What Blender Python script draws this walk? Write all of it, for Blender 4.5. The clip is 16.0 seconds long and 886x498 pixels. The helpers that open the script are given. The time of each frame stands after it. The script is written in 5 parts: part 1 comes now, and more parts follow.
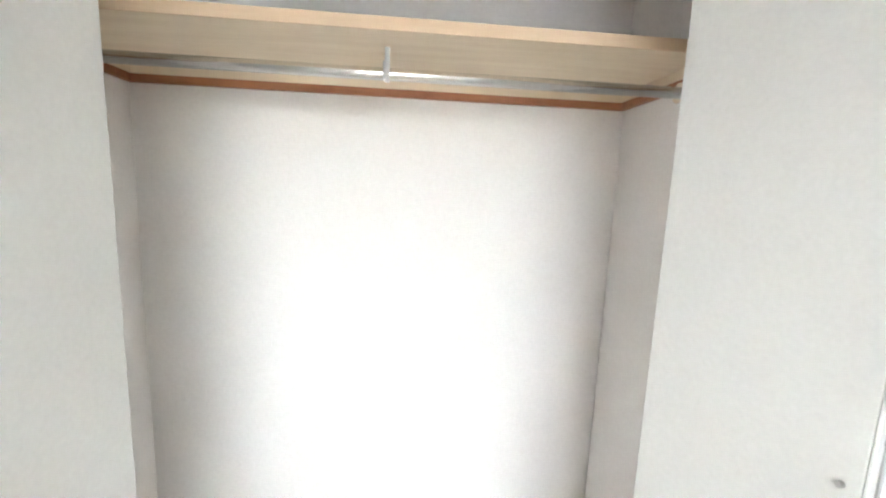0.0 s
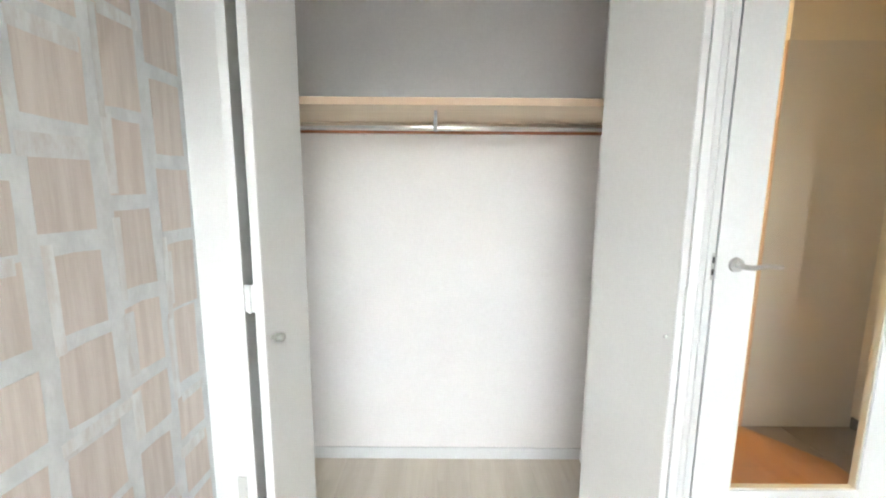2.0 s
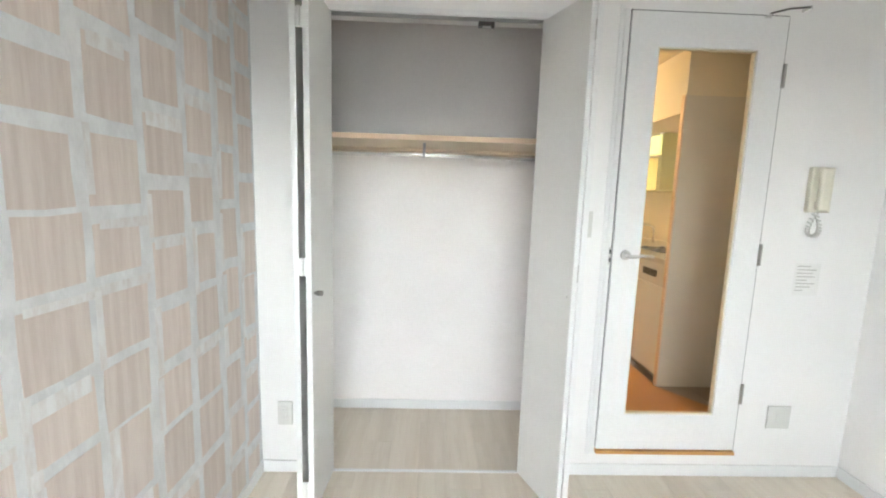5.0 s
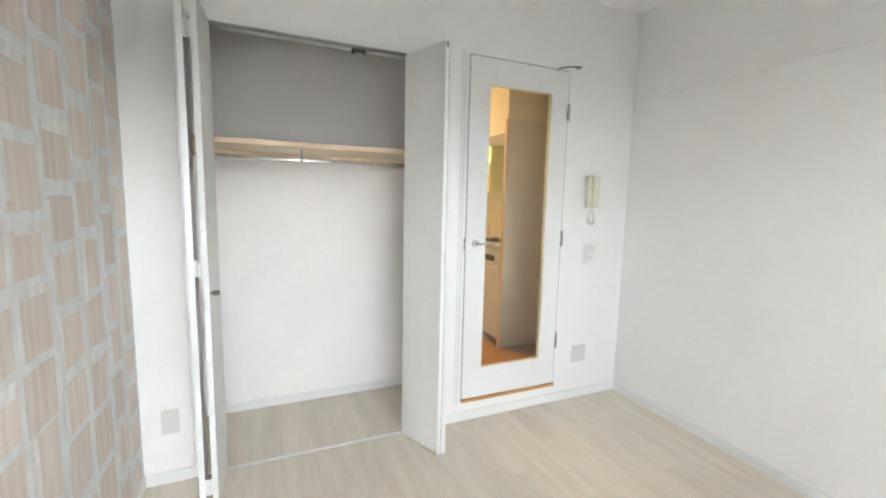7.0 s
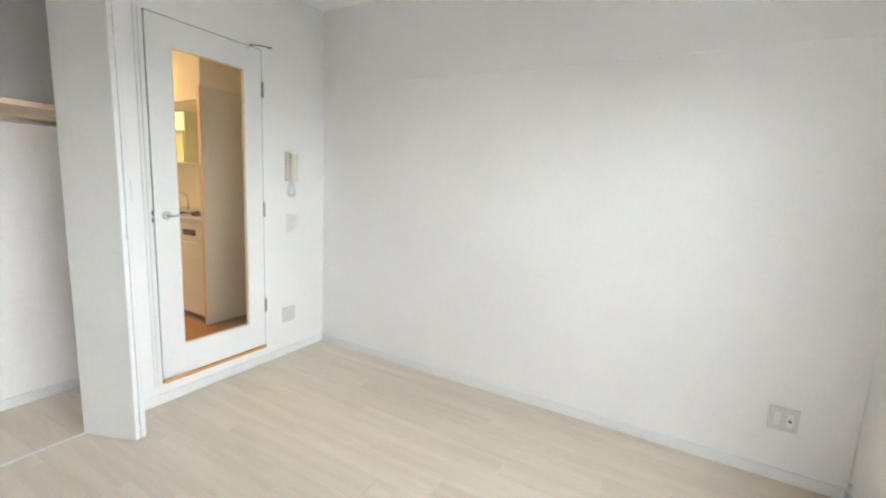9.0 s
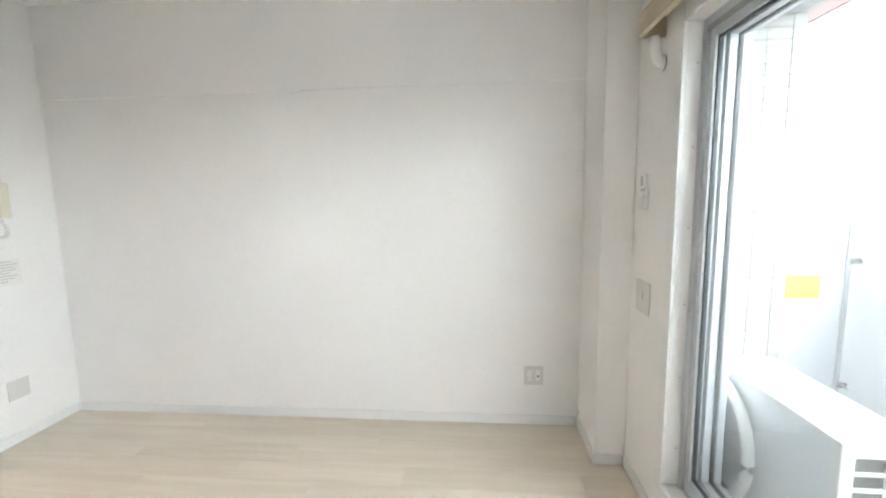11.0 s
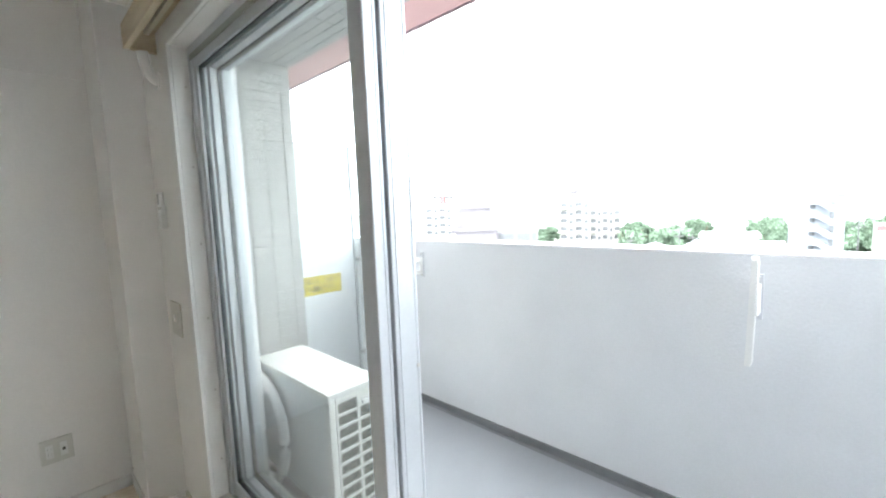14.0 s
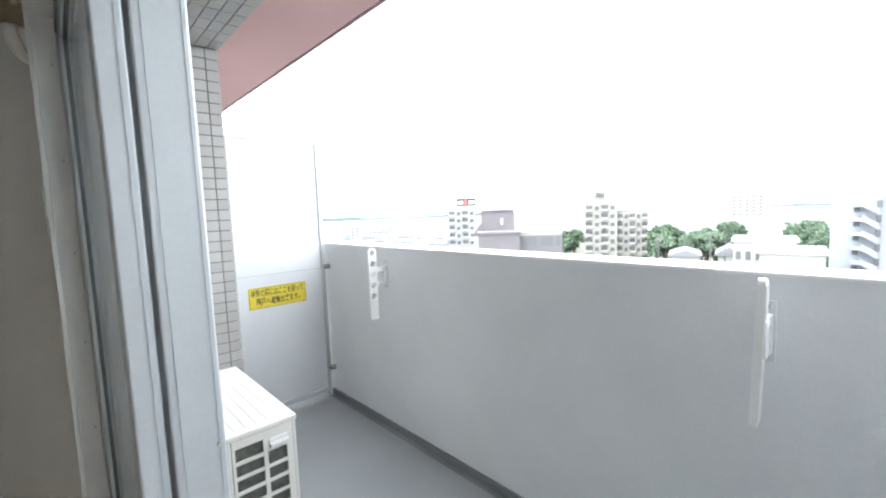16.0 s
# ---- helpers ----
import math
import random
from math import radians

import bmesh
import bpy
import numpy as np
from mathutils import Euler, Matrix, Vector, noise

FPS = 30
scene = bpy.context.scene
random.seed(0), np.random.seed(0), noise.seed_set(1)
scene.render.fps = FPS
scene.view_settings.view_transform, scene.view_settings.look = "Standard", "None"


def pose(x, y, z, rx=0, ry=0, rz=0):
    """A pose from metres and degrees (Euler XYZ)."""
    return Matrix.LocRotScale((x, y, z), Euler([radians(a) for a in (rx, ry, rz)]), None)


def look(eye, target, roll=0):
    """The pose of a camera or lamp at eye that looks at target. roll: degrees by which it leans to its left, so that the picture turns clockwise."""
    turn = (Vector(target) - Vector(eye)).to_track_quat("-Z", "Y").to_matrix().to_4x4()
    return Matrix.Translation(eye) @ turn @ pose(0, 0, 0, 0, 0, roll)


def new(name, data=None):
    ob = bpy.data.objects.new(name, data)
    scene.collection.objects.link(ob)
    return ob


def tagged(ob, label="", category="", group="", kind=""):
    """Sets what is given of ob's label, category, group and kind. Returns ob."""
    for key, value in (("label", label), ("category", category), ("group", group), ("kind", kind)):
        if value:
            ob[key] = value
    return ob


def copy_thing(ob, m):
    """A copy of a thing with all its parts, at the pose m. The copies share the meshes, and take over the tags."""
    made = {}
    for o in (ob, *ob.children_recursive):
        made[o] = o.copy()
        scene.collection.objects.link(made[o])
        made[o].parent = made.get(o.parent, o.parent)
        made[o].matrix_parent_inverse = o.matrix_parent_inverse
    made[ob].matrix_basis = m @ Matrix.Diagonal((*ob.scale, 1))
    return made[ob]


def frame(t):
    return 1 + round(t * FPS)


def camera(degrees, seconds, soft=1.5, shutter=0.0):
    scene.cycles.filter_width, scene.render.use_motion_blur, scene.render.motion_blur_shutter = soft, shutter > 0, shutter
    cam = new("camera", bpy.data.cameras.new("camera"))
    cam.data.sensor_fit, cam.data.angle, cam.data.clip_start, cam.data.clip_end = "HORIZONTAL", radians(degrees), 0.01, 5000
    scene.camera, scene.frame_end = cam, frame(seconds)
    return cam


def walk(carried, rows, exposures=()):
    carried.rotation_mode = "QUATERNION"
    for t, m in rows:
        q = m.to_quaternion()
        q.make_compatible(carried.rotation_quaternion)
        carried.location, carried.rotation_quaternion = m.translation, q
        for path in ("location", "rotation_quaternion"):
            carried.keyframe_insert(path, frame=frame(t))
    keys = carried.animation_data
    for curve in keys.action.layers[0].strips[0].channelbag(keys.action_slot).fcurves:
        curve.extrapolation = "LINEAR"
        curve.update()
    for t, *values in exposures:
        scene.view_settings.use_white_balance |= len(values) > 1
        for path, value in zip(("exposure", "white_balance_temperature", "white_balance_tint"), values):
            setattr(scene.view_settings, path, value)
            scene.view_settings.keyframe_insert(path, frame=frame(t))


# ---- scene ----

cam = camera(94.3, 16.0, soft=2.1)

PATH = [
    (0, (-0.187, -0.687, 1.319), (-0.007, 1.283, 1.024), 2.3),
    (0.5, (-0.171, -0.844, 1.327), (-0.014, 1.123, 1.002), 2.4),
    (1, (-0.201, -0.978, 1.332), (-0.115, 1.004, 1.078), 2.5),
    (1.5, (-0.197, -1.15, 1.344), (-0.159, 0.828, 1.053), 1.0),
    (2, (-0.212, -1.275, 1.348), (-0.209, 0.703, 1.049), 0.4),
    (2.5, (-0.203, -1.421, 1.359), (-0.158, 0.558, 1.07), 1.2),
    (3, (-0.217, -1.541, 1.379), (-0.176, 0.435, 1.07), 1.7),
    (3.5, (-0.228, -1.68, 1.376), (-0.146, 0.295, 1.072), 1.6),
    (5.8, (-0.179, -1.943, 1.367), (-0.129, 0.04, 1.113), 1.8),
    (6, (-0.189, -1.972, 1.38), (-0.091, 0.009, 1.121), 2.4),
    (6.5, (-0.315, -2.063, 1.372), (0.149, -0.135, 1.112), 1.5),
    (7, (-0.435, -2.166, 1.369), (0.355, -0.344, 1.128), 1.3),
    (7.5, (-0.455, -2.303, 1.352), (0.58, -0.607, 1.125), 0.5),
    (8, (-0.506, -2.406, 1.355), (0.827, -0.946, 1.057), 1.6),
    (10.3, (-0.56, -2.65, 1.373), (1.375, -2.201, 1.141), -0.0),
    (11, (-0.556, -2.758, 1.41), (1.421, -2.58, 1.166), -0.9),
    (11.5, (-0.625, -2.761, 1.345), (1.363, -2.845, 1.142), 0.1),
    (12, (-0.614, -2.757, 1.359), (1.331, -3.181, 1.168), -0.3),
    (12.5, (-0.609, -2.732, 1.379), (1.172, -3.623, 1.187), -1.0),
    (13, (-0.617, -2.735, 1.39), (0.96, -3.946, 1.173), -3.3),
    (13.5, (-0.65, -2.83, 1.404), (0.68, -4.312, 1.211), -4.4),
    (14, (-0.731, -3.037, 1.391), (0.644, -4.475, 1.191), -2.2),
    (14.5, (-0.796, -3.221, 1.382), (0.424, -4.792, 1.178), -4.5),
    (15, (-0.825, -3.42, 1.388), (0.331, -5.045, 1.243), -4.1),
    (15.3, (-0.809, -3.461, 1.394), (0.442, -5.01, 1.241), -4.6),
    (15.5, (-0.788, -3.499, 1.386), (0.579, -4.95, 1.228), -4.2),
    (16, (-0.737, -3.515, 1.38), (0.719, -4.874, 1.195), -2.1),
]
walk(cam, [(t, look(eye, target, roll)) for t, eye, target, roll in PATH],
     [(0, 4.78, 6300, 8), (0.5, 4.62, 6300, 8), (1.5, 4.57, 6300, 8), (3.5, 4.47, 6300, 8), (8, 4.29, 6300, 8), (10.5, 4.33, 6350, 8), (11.5, 4.25, 6350, 8), (12.5, 3.9, 6330, 7), (13, 3.75, 6300, 6), (14, 3.48, 6300, 5), (14.5, 3.2, 6300, 5), (15.3, 2.84, 6350, 5), (16, 2.6, 6350, 5)])

# ---- daylight: bright overcast ----
world = bpy.data.worlds.new("world")
scene.world = world
world.use_nodes = True
wn = world.node_tree.nodes
sky = wn.new("ShaderNodeTexSky")
sky.sky_type, sky.sun_disc = "NISHITA", False
sky.sun_elevation, sky.sun_rotation = radians(58), radians(20)
sky.dust_density, sky.air_density = 1.0, 1.0
cloud = wn.new("ShaderNodeMix")
cloud.data_type = "RGBA"
cloud.inputs["Factor"].default_value = 0.8
cloud.inputs["B"].default_value = (9.0, 9.0, 9.1, 1)
world.node_tree.links.new(sky.outputs[0], cloud.inputs["A"])
world.node_tree.links.new(cloud.outputs["Result"], wn["Background"].inputs[0])
wn["Background"].inputs[1].default_value = 0.15

sun_data = bpy.data.lights.new("sun", "SUN")
sun_data.energy, sun_data.angle, sun_data.color = 0.6, radians(12), (1.0, 0.96, 0.9)
sun = new("sun", sun_data)
sun.matrix_world = look((20 * math.sin(radians(20)), 20 * math.cos(radians(20)), 32), (0, 0, 0))


# ---- materials ----
def surface(name, color, rough=0.6, metal=0.0, var=0.04, scale=3.0, fine=0.02, fine_scale=120.0, bump=0.05, bump_scale=200.0, each=0.0, stretch=(1, 1, 1), spec=0.5, island=False):
    """A painted, papered or metal surface: stains at one scale, grain at another, fine relief, and a tone of its own for each piece."""
    m = bpy.data.materials.new(name)
    m.use_nodes = True
    n, l = m.node_tree.nodes, m.node_tree.links
    bsdf = n["Principled BSDF"]
    bsdf.inputs["Roughness"].default_value = rough
    bsdf.inputs["Metallic"].default_value = metal
    bsdf.inputs["Specular IOR Level"].default_value = spec
    tex = n.new("ShaderNodeTexCoord")
    mp = n.new("ShaderNodeMapping")
    mp.inputs["Scale"].default_value = stretch
    geo = n.new("ShaderNodeNewGeometry")
    l.new(geo.outputs["Position"], mp.inputs["Vector"])
    big, small = n.new("ShaderNodeTexNoise"), n.new("ShaderNodeTexNoise")
    big.inputs["Scale"].default_value, small.inputs["Scale"].default_value = scale, fine_scale
    big.inputs["Detail"].default_value, small.inputs["Detail"].default_value = 3, 2
    l.new(mp.outputs[0], big.inputs["Vector"]), l.new(mp.outputs[0], small.inputs["Vector"])
    last = None
    for node, amount in ((big, var), (small, fine)):
        mr = n.new("ShaderNodeMapRange")
        mr.inputs["From Min"].default_value, mr.inputs["From Max"].default_value = 0.3, 0.7
        mr.inputs["To Min"].default_value, mr.inputs["To Max"].default_value = 1 - amount, 1 + amount
        l.new(node.outputs["Fac"], mr.inputs["Value"])
        if last is None:
            last = mr.outputs[0]
        else:
            mu = n.new("ShaderNodeMath")
            mu.operation = "MULTIPLY"
            l.new(last, mu.inputs[0]), l.new(mr.outputs[0], mu.inputs[1])
            last = mu.outputs[0]
    if each:
        src = geo.outputs["Random Per Island"]
        if not island:
            src = n.new("ShaderNodeObjectInfo").outputs["Random"]
        mr = n.new("ShaderNodeMapRange")
        mr.inputs["To Min"].default_value, mr.inputs["To Max"].default_value = 1 - each, 1 + each
        l.new(src, mr.inputs["Value"])
        mu = n.new("ShaderNodeMath")
        mu.operation = "MULTIPLY"
        l.new(last, mu.inputs[0]), l.new(mr.outputs[0], mu.inputs[1])
        last = mu.outputs[0]
    sc = n.new("ShaderNodeVectorMath")
    sc.operation = "SCALE"
    sc.inputs[0].default_value = color
    l.new(last, sc.inputs["Scale"])
    l.new(sc.outputs[0], bsdf.inputs["Base Color"])
    if bump:
        bt = n.new("ShaderNodeTexNoise")
        bt.inputs["Scale"].default_value = bump_scale
        bt.inputs["Detail"].default_value = 2
        l.new(geo.outputs["Position"], bt.inputs["Vector"])
        b = n.new("ShaderNodeBump")
        b.inputs["Strength"].default_value, b.inputs["Distance"].default_value = bump, 0.004
        l.new(bt.outputs["Fac"], b.inputs["Height"])
        l.new(b.outputs[0], bsdf.inputs["Normal"])
    return m


def streaked(name, light, dark, stretch, scale=6.0, rough=0.4, each=0.08, bump=0.03, contrast=(0.35, 0.65)):
    """Wood: long streaks between two colours with finer lines over them."""
    m = bpy.data.materials.new(name)
    m.use_nodes = True
    n, l = m.node_tree.nodes, m.node_tree.links
    bsdf = n["Principled BSDF"]
    bsdf.inputs["Roughness"].default_value = rough
    geo, mp, info = n.new("ShaderNodeNewGeometry"), n.new("ShaderNodeMapping"), n.new("ShaderNodeObjectInfo")
    add = n.new("ShaderNodeVectorMath")
    add.operation = "MULTIPLY_ADD"
    l.new(info.outputs["Random"], add.inputs[0])
    add.inputs[1].default_value = (7, 9, 5)
    l.new(geo.outputs["Position"], add.inputs[2])
    l.new(add.outputs[0], mp.inputs["Vector"])
    mp.inputs["Scale"].default_value = stretch
    a, b = n.new("ShaderNodeTexNoise"), n.new("ShaderNodeTexNoise")
    a.inputs["Scale"].default_value, b.inputs["Scale"].default_value = scale, scale * 6
    a.inputs["Detail"].default_value, b.inputs["Detail"].default_value = 4, 3
    l.new(mp.outputs[0], a.inputs["Vector"]), l.new(mp.outputs[0], b.inputs["Vector"])
    s = n.new("ShaderNodeMath")
    s.operation = "MULTIPLY_ADD"
    l.new(b.outputs["Fac"], s.inputs[0])
    s.inputs[1].default_value = 0.35
    l.new(a.outputs["Fac"], s.inputs[2])
    mr = n.new("ShaderNodeMapRange")
    mr.inputs["From Min"].default_value, mr.inputs["From Max"].default_value = contrast[0] + 0.17, contrast[1] + 0.17
    l.new(s.outputs[0], mr.inputs["Value"])
    mix = n.new("ShaderNodeMix")
    mix.data_type = "RGBA"
    mix.inputs["A"].default_value, mix.inputs["B"].default_value = (*dark, 1), (*light, 1)
    l.new(mr.outputs[0], mix.inputs["Factor"])
    tone = n.new("ShaderNodeMapRange")
    tone.inputs["To Min"].default_value, tone.inputs["To Max"].default_value = 1 - each, 1 + each
    l.new(info.outputs["Random"], tone.inputs["Value"])
    sc = n.new("ShaderNodeVectorMath")
    sc.operation = "SCALE"
    l.new(mix.outputs["Result"], sc.inputs[0]), l.new(tone.outputs[0], sc.inputs["Scale"])
    l.new(sc.outputs[0], bsdf.inputs["Base Color"])
    bp = n.new("ShaderNodeBump")
    bp.inputs["Strength"].default_value, bp.inputs["Distance"].default_value = bump, 0.002
    l.new(b.outputs["Fac"], bp.inputs["Height"])
    l.new(bp.outputs[0], bsdf.inputs["Normal"])
    return m


def glowing(name, color, strength):
    m = bpy.data.materials.new(name)
    m.use_nodes = True
    bsdf = m.node_tree.nodes["Principled BSDF"]
    bsdf.inputs["Base Color"].default_value = (*color, 1)
    bsdf.inputs["Emission Color"].default_value = (*color, 1)
    bsdf.inputs["Emission Strength"].default_value = strength
    return m


def clear_glass(name, tint=(0.97, 0.985, 0.98), haze=0.0):
    """A thin pane: mostly clear, with a Fresnel gloss."""
    m = bpy.data.materials.new(name)
    m.use_nodes = True
    n, l = m.node_tree.nodes, m.node_tree.links
    n.remove(n["Principled BSDF"])
    tr, gl, mx, lw = n.new("ShaderNodeBsdfTransparent"), n.new("ShaderNodeBsdfGlossy"), n.new("ShaderNodeMixShader"), n.new("ShaderNodeLayerWeight")
    fr, pw = n.new("ShaderNodeMath"), n.new("ShaderNodeMath")
    pw.operation, fr.operation = "POWER", "MULTIPLY_ADD"
    pw.inputs[1].default_value, fr.inputs[1].default_value, fr.inputs[2].default_value = 4.5, 0.8, 0.035
    l.new(lw.outputs["Facing"], pw.inputs[0]), l.new(pw.outputs[0], fr.inputs[0])
    tr.inputs["Color"].default_value = (*tint, 1)
    gl.inputs["Roughness"].default_value = 0.01
    l.new(fr.outputs[0], mx.inputs[0]), l.new(tr.outputs[0], mx.inputs[1]), l.new(gl.outputs[0], mx.inputs[2])
    # a faint translucent veil stands in for flare and glare over the pane
    scatter, veil = n.new("ShaderNodeBsdfTranslucent"), n.new("ShaderNodeMixShader")
    scatter.inputs["Color"].default_value = (0.9, 0.92, 0.93, 1)
    veil.inputs[0].default_value = haze
    l.new(mx.outputs[0], veil.inputs[1]), l.new(scatter.outputs[0], veil.inputs[2])
    l.new(veil.outputs[0], n["Material Output"].inputs["Surface"])
    return m


PAPER = surface("wall_paper", (0.855, 0.845, 0.83), 0.85, var=0.015, scale=1.5, fine=0.015, bump=0.35, bump_scale=260)
CEIL = surface("ceiling_paper", (0.885, 0.875, 0.86), 0.9, var=0.015, bump=0.3)
CLOSET = surface("closet_paper", (0.91, 0.88, 0.862), 0.85, var=0.015, bump=0.3, bump_scale=240)
WASH = streaked("whitewashed_backing", (0.79, 0.795, 0.79), (0.69, 0.69, 0.685), (3, 3, 1.5), 8, 0.8, 0.0, 0.1)
VENEER = streaked("pale_veneer", (0.765, 0.68, 0.62), (0.67, 0.575, 0.515), (24, 24, 1.6), 1.8, 0.75, 0.06, 0.06)
BRUSH = streaked("brushed_white", (0.81, 0.81, 0.80), (0.71, 0.67, 0.64), (10, 10, 3), 4, 0.8, 0.06, 0.1)
GLOSSW = surface("white_lacquer", (0.82, 0.82, 0.81), 0.35, var=0.01, bump=0.02)
DOORW = surface("white_door_sheet", (0.775, 0.77, 0.745), 0.45, var=0.015, bump=0.04)
TRIM = surface("white_trim_sheet", (0.80, 0.80, 0.79), 0.45, var=0.015, bump=0.02)
GREYIN = surface("grey_panel_sheet", (0.66, 0.66, 0.63), 0.5, var=0.01, bump=0.03)
FLOOR = streaked("whitewashed_oak", (0.755, 0.68, 0.575), (0.68, 0.60, 0.49), (7, 0.45, 7), 2.4, 0.36, 0.03, 0.03)
JOINT = surface("floor_joint", (0.60, 0.53, 0.45), 0.7)
HALLF = streaked("orange_wood", (0.58, 0.30, 0.12), (0.49, 0.24, 0.09), (9, 0.8, 9), 3.0, 0.35, 0.08, 0.04)
HALLG = surface("grey_vinyl", (0.34, 0.30, 0.27), 0.5, var=0.05)
HALLW = surface("hall_paper", (0.84, 0.795, 0.69), 0.85, var=0.015, bump=0.3)
PLY = streaked("pale_plywood", (0.84, 0.71, 0.54), (0.78, 0.645, 0.475), (1.2, 12, 12), 3, 0.5, 0.0, 0.03)
BATTEN = streaked("reddish_batten", (0.42, 0.17, 0.075), (0.30, 0.11, 0.045), (1.2, 10, 10), 4, 0.55, 0.0, 0.05)
CHROME = surface("chrome", (0.84, 0.84, 0.83), 0.22, 1.0, var=0.0, bump=0.0)
STEEL = surface("satin_steel", (0.60, 0.59, 0.57), 0.3, 0.85, var=0.05, bump=0.02)
KNOBM = surface("worn_nickel", (0.40, 0.385, 0.36), 0.28, 1.0, var=0.06, bump=0.02)
CLIPM = surface("matt_grey_clip", (0.50, 0.50, 0.51), 0.5, var=0.02, bump=0)
TRACKM = surface("bright_track_aluminium", (0.85, 0.85, 0.84), 0.3, 0.5, var=0.03, bump=0)
EDGE = streaked("orange_edge", (0.80, 0.60, 0.42), (0.74, 0.54, 0.36), (1.2, 10, 10), 3, 0.45, 0.0, 0.02)
SIDEW = surface("stained_white_sheet", (0.74, 0.73, 0.71), 0.4, var=0.02, bump=0)
DARKM = surface("dark_metal", (0.10, 0.095, 0.09), 0.45, 0.6)
ALU = surface("anodised_aluminium", (0.55, 0.575, 0.605), 0.42, 0.3, var=0.03, scale=6, bump=0.02)
# darker copy of the aluminium: the shade in the tracks is in its colour
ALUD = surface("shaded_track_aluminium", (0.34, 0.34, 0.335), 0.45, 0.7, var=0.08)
RUBBER = surface("black_gasket", (0.06, 0.065, 0.07), 0.7)
BEIGE = surface("ivory_plastic", (0.76, 0.725, 0.61), 0.4, var=0.02, bump=0.01)
BEIGEWOOD = streaked("beige_sheet_wood", (0.62, 0.54, 0.40), (0.54, 0.46, 0.33), (1.0, 10, 10), 3, 0.5, 0.0, 0.02)
PLATE = surface("switch_plate_plastic", (0.66, 0.655, 0.62), 0.4, var=0.01, bump=0.0)
PLASTICW = surface("white_plastic", (0.78, 0.78, 0.77), 0.35, var=0.01, bump=0.0)
DARK = surface("black_plastic", (0.03, 0.03, 0.032), 0.5)
NOTE = surface("note_paper", (0.80, 0.795, 0.77), 0.9)
INK = surface("grey_ink", (0.50, 0.485, 0.46), 0.9)
PARAPET = surface("painted_render", (0.77, 0.785, 0.805), 0.8, var=0.05, scale=1.6, fine=0.02, bump=0.25, bump_scale=90)
COPING = surface("white_coping", (0.88, 0.88, 0.88), 0.6, var=0.03)
GUTTER = surface("dark_waterproofing", (0.20, 0.208, 0.215), 0.75, var=0.1)
BALF = surface("grey_sheet_floor", (0.29, 0.305, 0.32), 0.65, var=0.05, scale=2.5, fine=0.05, fine_scale=300, bump=0.2)
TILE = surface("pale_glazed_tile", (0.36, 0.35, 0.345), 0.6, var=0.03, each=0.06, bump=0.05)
GROUT = surface("grey_grout", (0.13, 0.125, 0.12), 0.9)
PINK = surface("pink_soffit_paint", (0.56, 0.36, 0.36), 0.85, var=0.03, bump=0.2, bump_scale=90)
PINKD = surface("mauve_edge_paint", (0.40, 0.31, 0.35), 0.8)
BOARD = surface("white_partition_board", (0.69, 0.705, 0.735), 0.55, var=0.02, bump=0.05)
POST = surface("grey_painted_post", (0.55, 0.57, 0.58), 0.5, 0.2)
YELLOW = surface("yellow_sign", (0.74, 0.60, 0.06), 0.5)
SIGNINK = surface("black_sign_ink", (0.05, 0.045, 0.02), 0.6)
UNIT = surface("ivory_unit_paint", (0.74, 0.73, 0.69), 0.4, var=0.02, bump=0.02)
UNITG = surface("unit_back_panel", (0.68, 0.70, 0.715), 0.5, var=0.03)
FINS = surface("dark_fins", (0.10, 0.105, 0.09), 0.6, var=0.3, scale=40)
POLEP = surface("white_bar_plastic", (0.86, 0.865, 0.855), 0.45, var=0.02)
LEAF = surface("leaves", (0.115, 0.165, 0.112), 0.8, var=0.25, scale=0.25, each=0.2, island=True, bump=0)
BARK = surface("bark", (0.13, 0.1, 0.07), 0.9, var=0.2)
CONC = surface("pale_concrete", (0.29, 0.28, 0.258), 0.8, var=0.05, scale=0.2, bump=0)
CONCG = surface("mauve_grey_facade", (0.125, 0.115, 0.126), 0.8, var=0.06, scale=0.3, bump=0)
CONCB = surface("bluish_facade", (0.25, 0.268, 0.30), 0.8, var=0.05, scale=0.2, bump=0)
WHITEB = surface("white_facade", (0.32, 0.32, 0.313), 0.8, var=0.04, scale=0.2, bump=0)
# lifted from near black: haze over the far windows is in the colour
WINDK = surface("dark_windows", (0.09, 0.094, 0.10), 0.5, var=0.1, bump=0)
ROOFT = surface("grey_roof", (0.16, 0.165, 0.18), 0.7, var=0.1, scale=0.4, bump=0)
ROOFB = surface("blue_grey_roof", (0.12, 0.16, 0.20), 0.7, var=0.1, scale=0.4, bump=0)
ASPH = surface("town_ground", (0.085, 0.09, 0.08), 0.9, var=0.3, scale=0.02, bump=0)
# distance haze over the hills is painted in as a pale bluish tone
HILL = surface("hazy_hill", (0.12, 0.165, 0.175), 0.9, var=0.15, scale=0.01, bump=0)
MAGENTA = surface("magenta_sign", (0.30, 0.03, 0.16), 0.5, bump=0)
ORANGE = surface("orange_band", (0.34, 0.065, 0.02), 0.5, bump=0)
BLUEP = surface("blue_band", (0.03, 0.06, 0.22), 0.5, bump=0)
REDP = surface("red_sign", (0.34, 0.08, 0.08), 0.5, bump=0)
THRESH = streaked("orange_threshold_wood", (0.66, 0.36, 0.12), (0.56, 0.28, 0.08), (2, 10, 10), 3, 0.4, 0.0, 0.02)
GLASS = clear_glass("window_glass", (0.93, 0.945, 0.94), 0.010)
DGLASS = clear_glass("door_glass", (0.97, 0.955, 0.91))
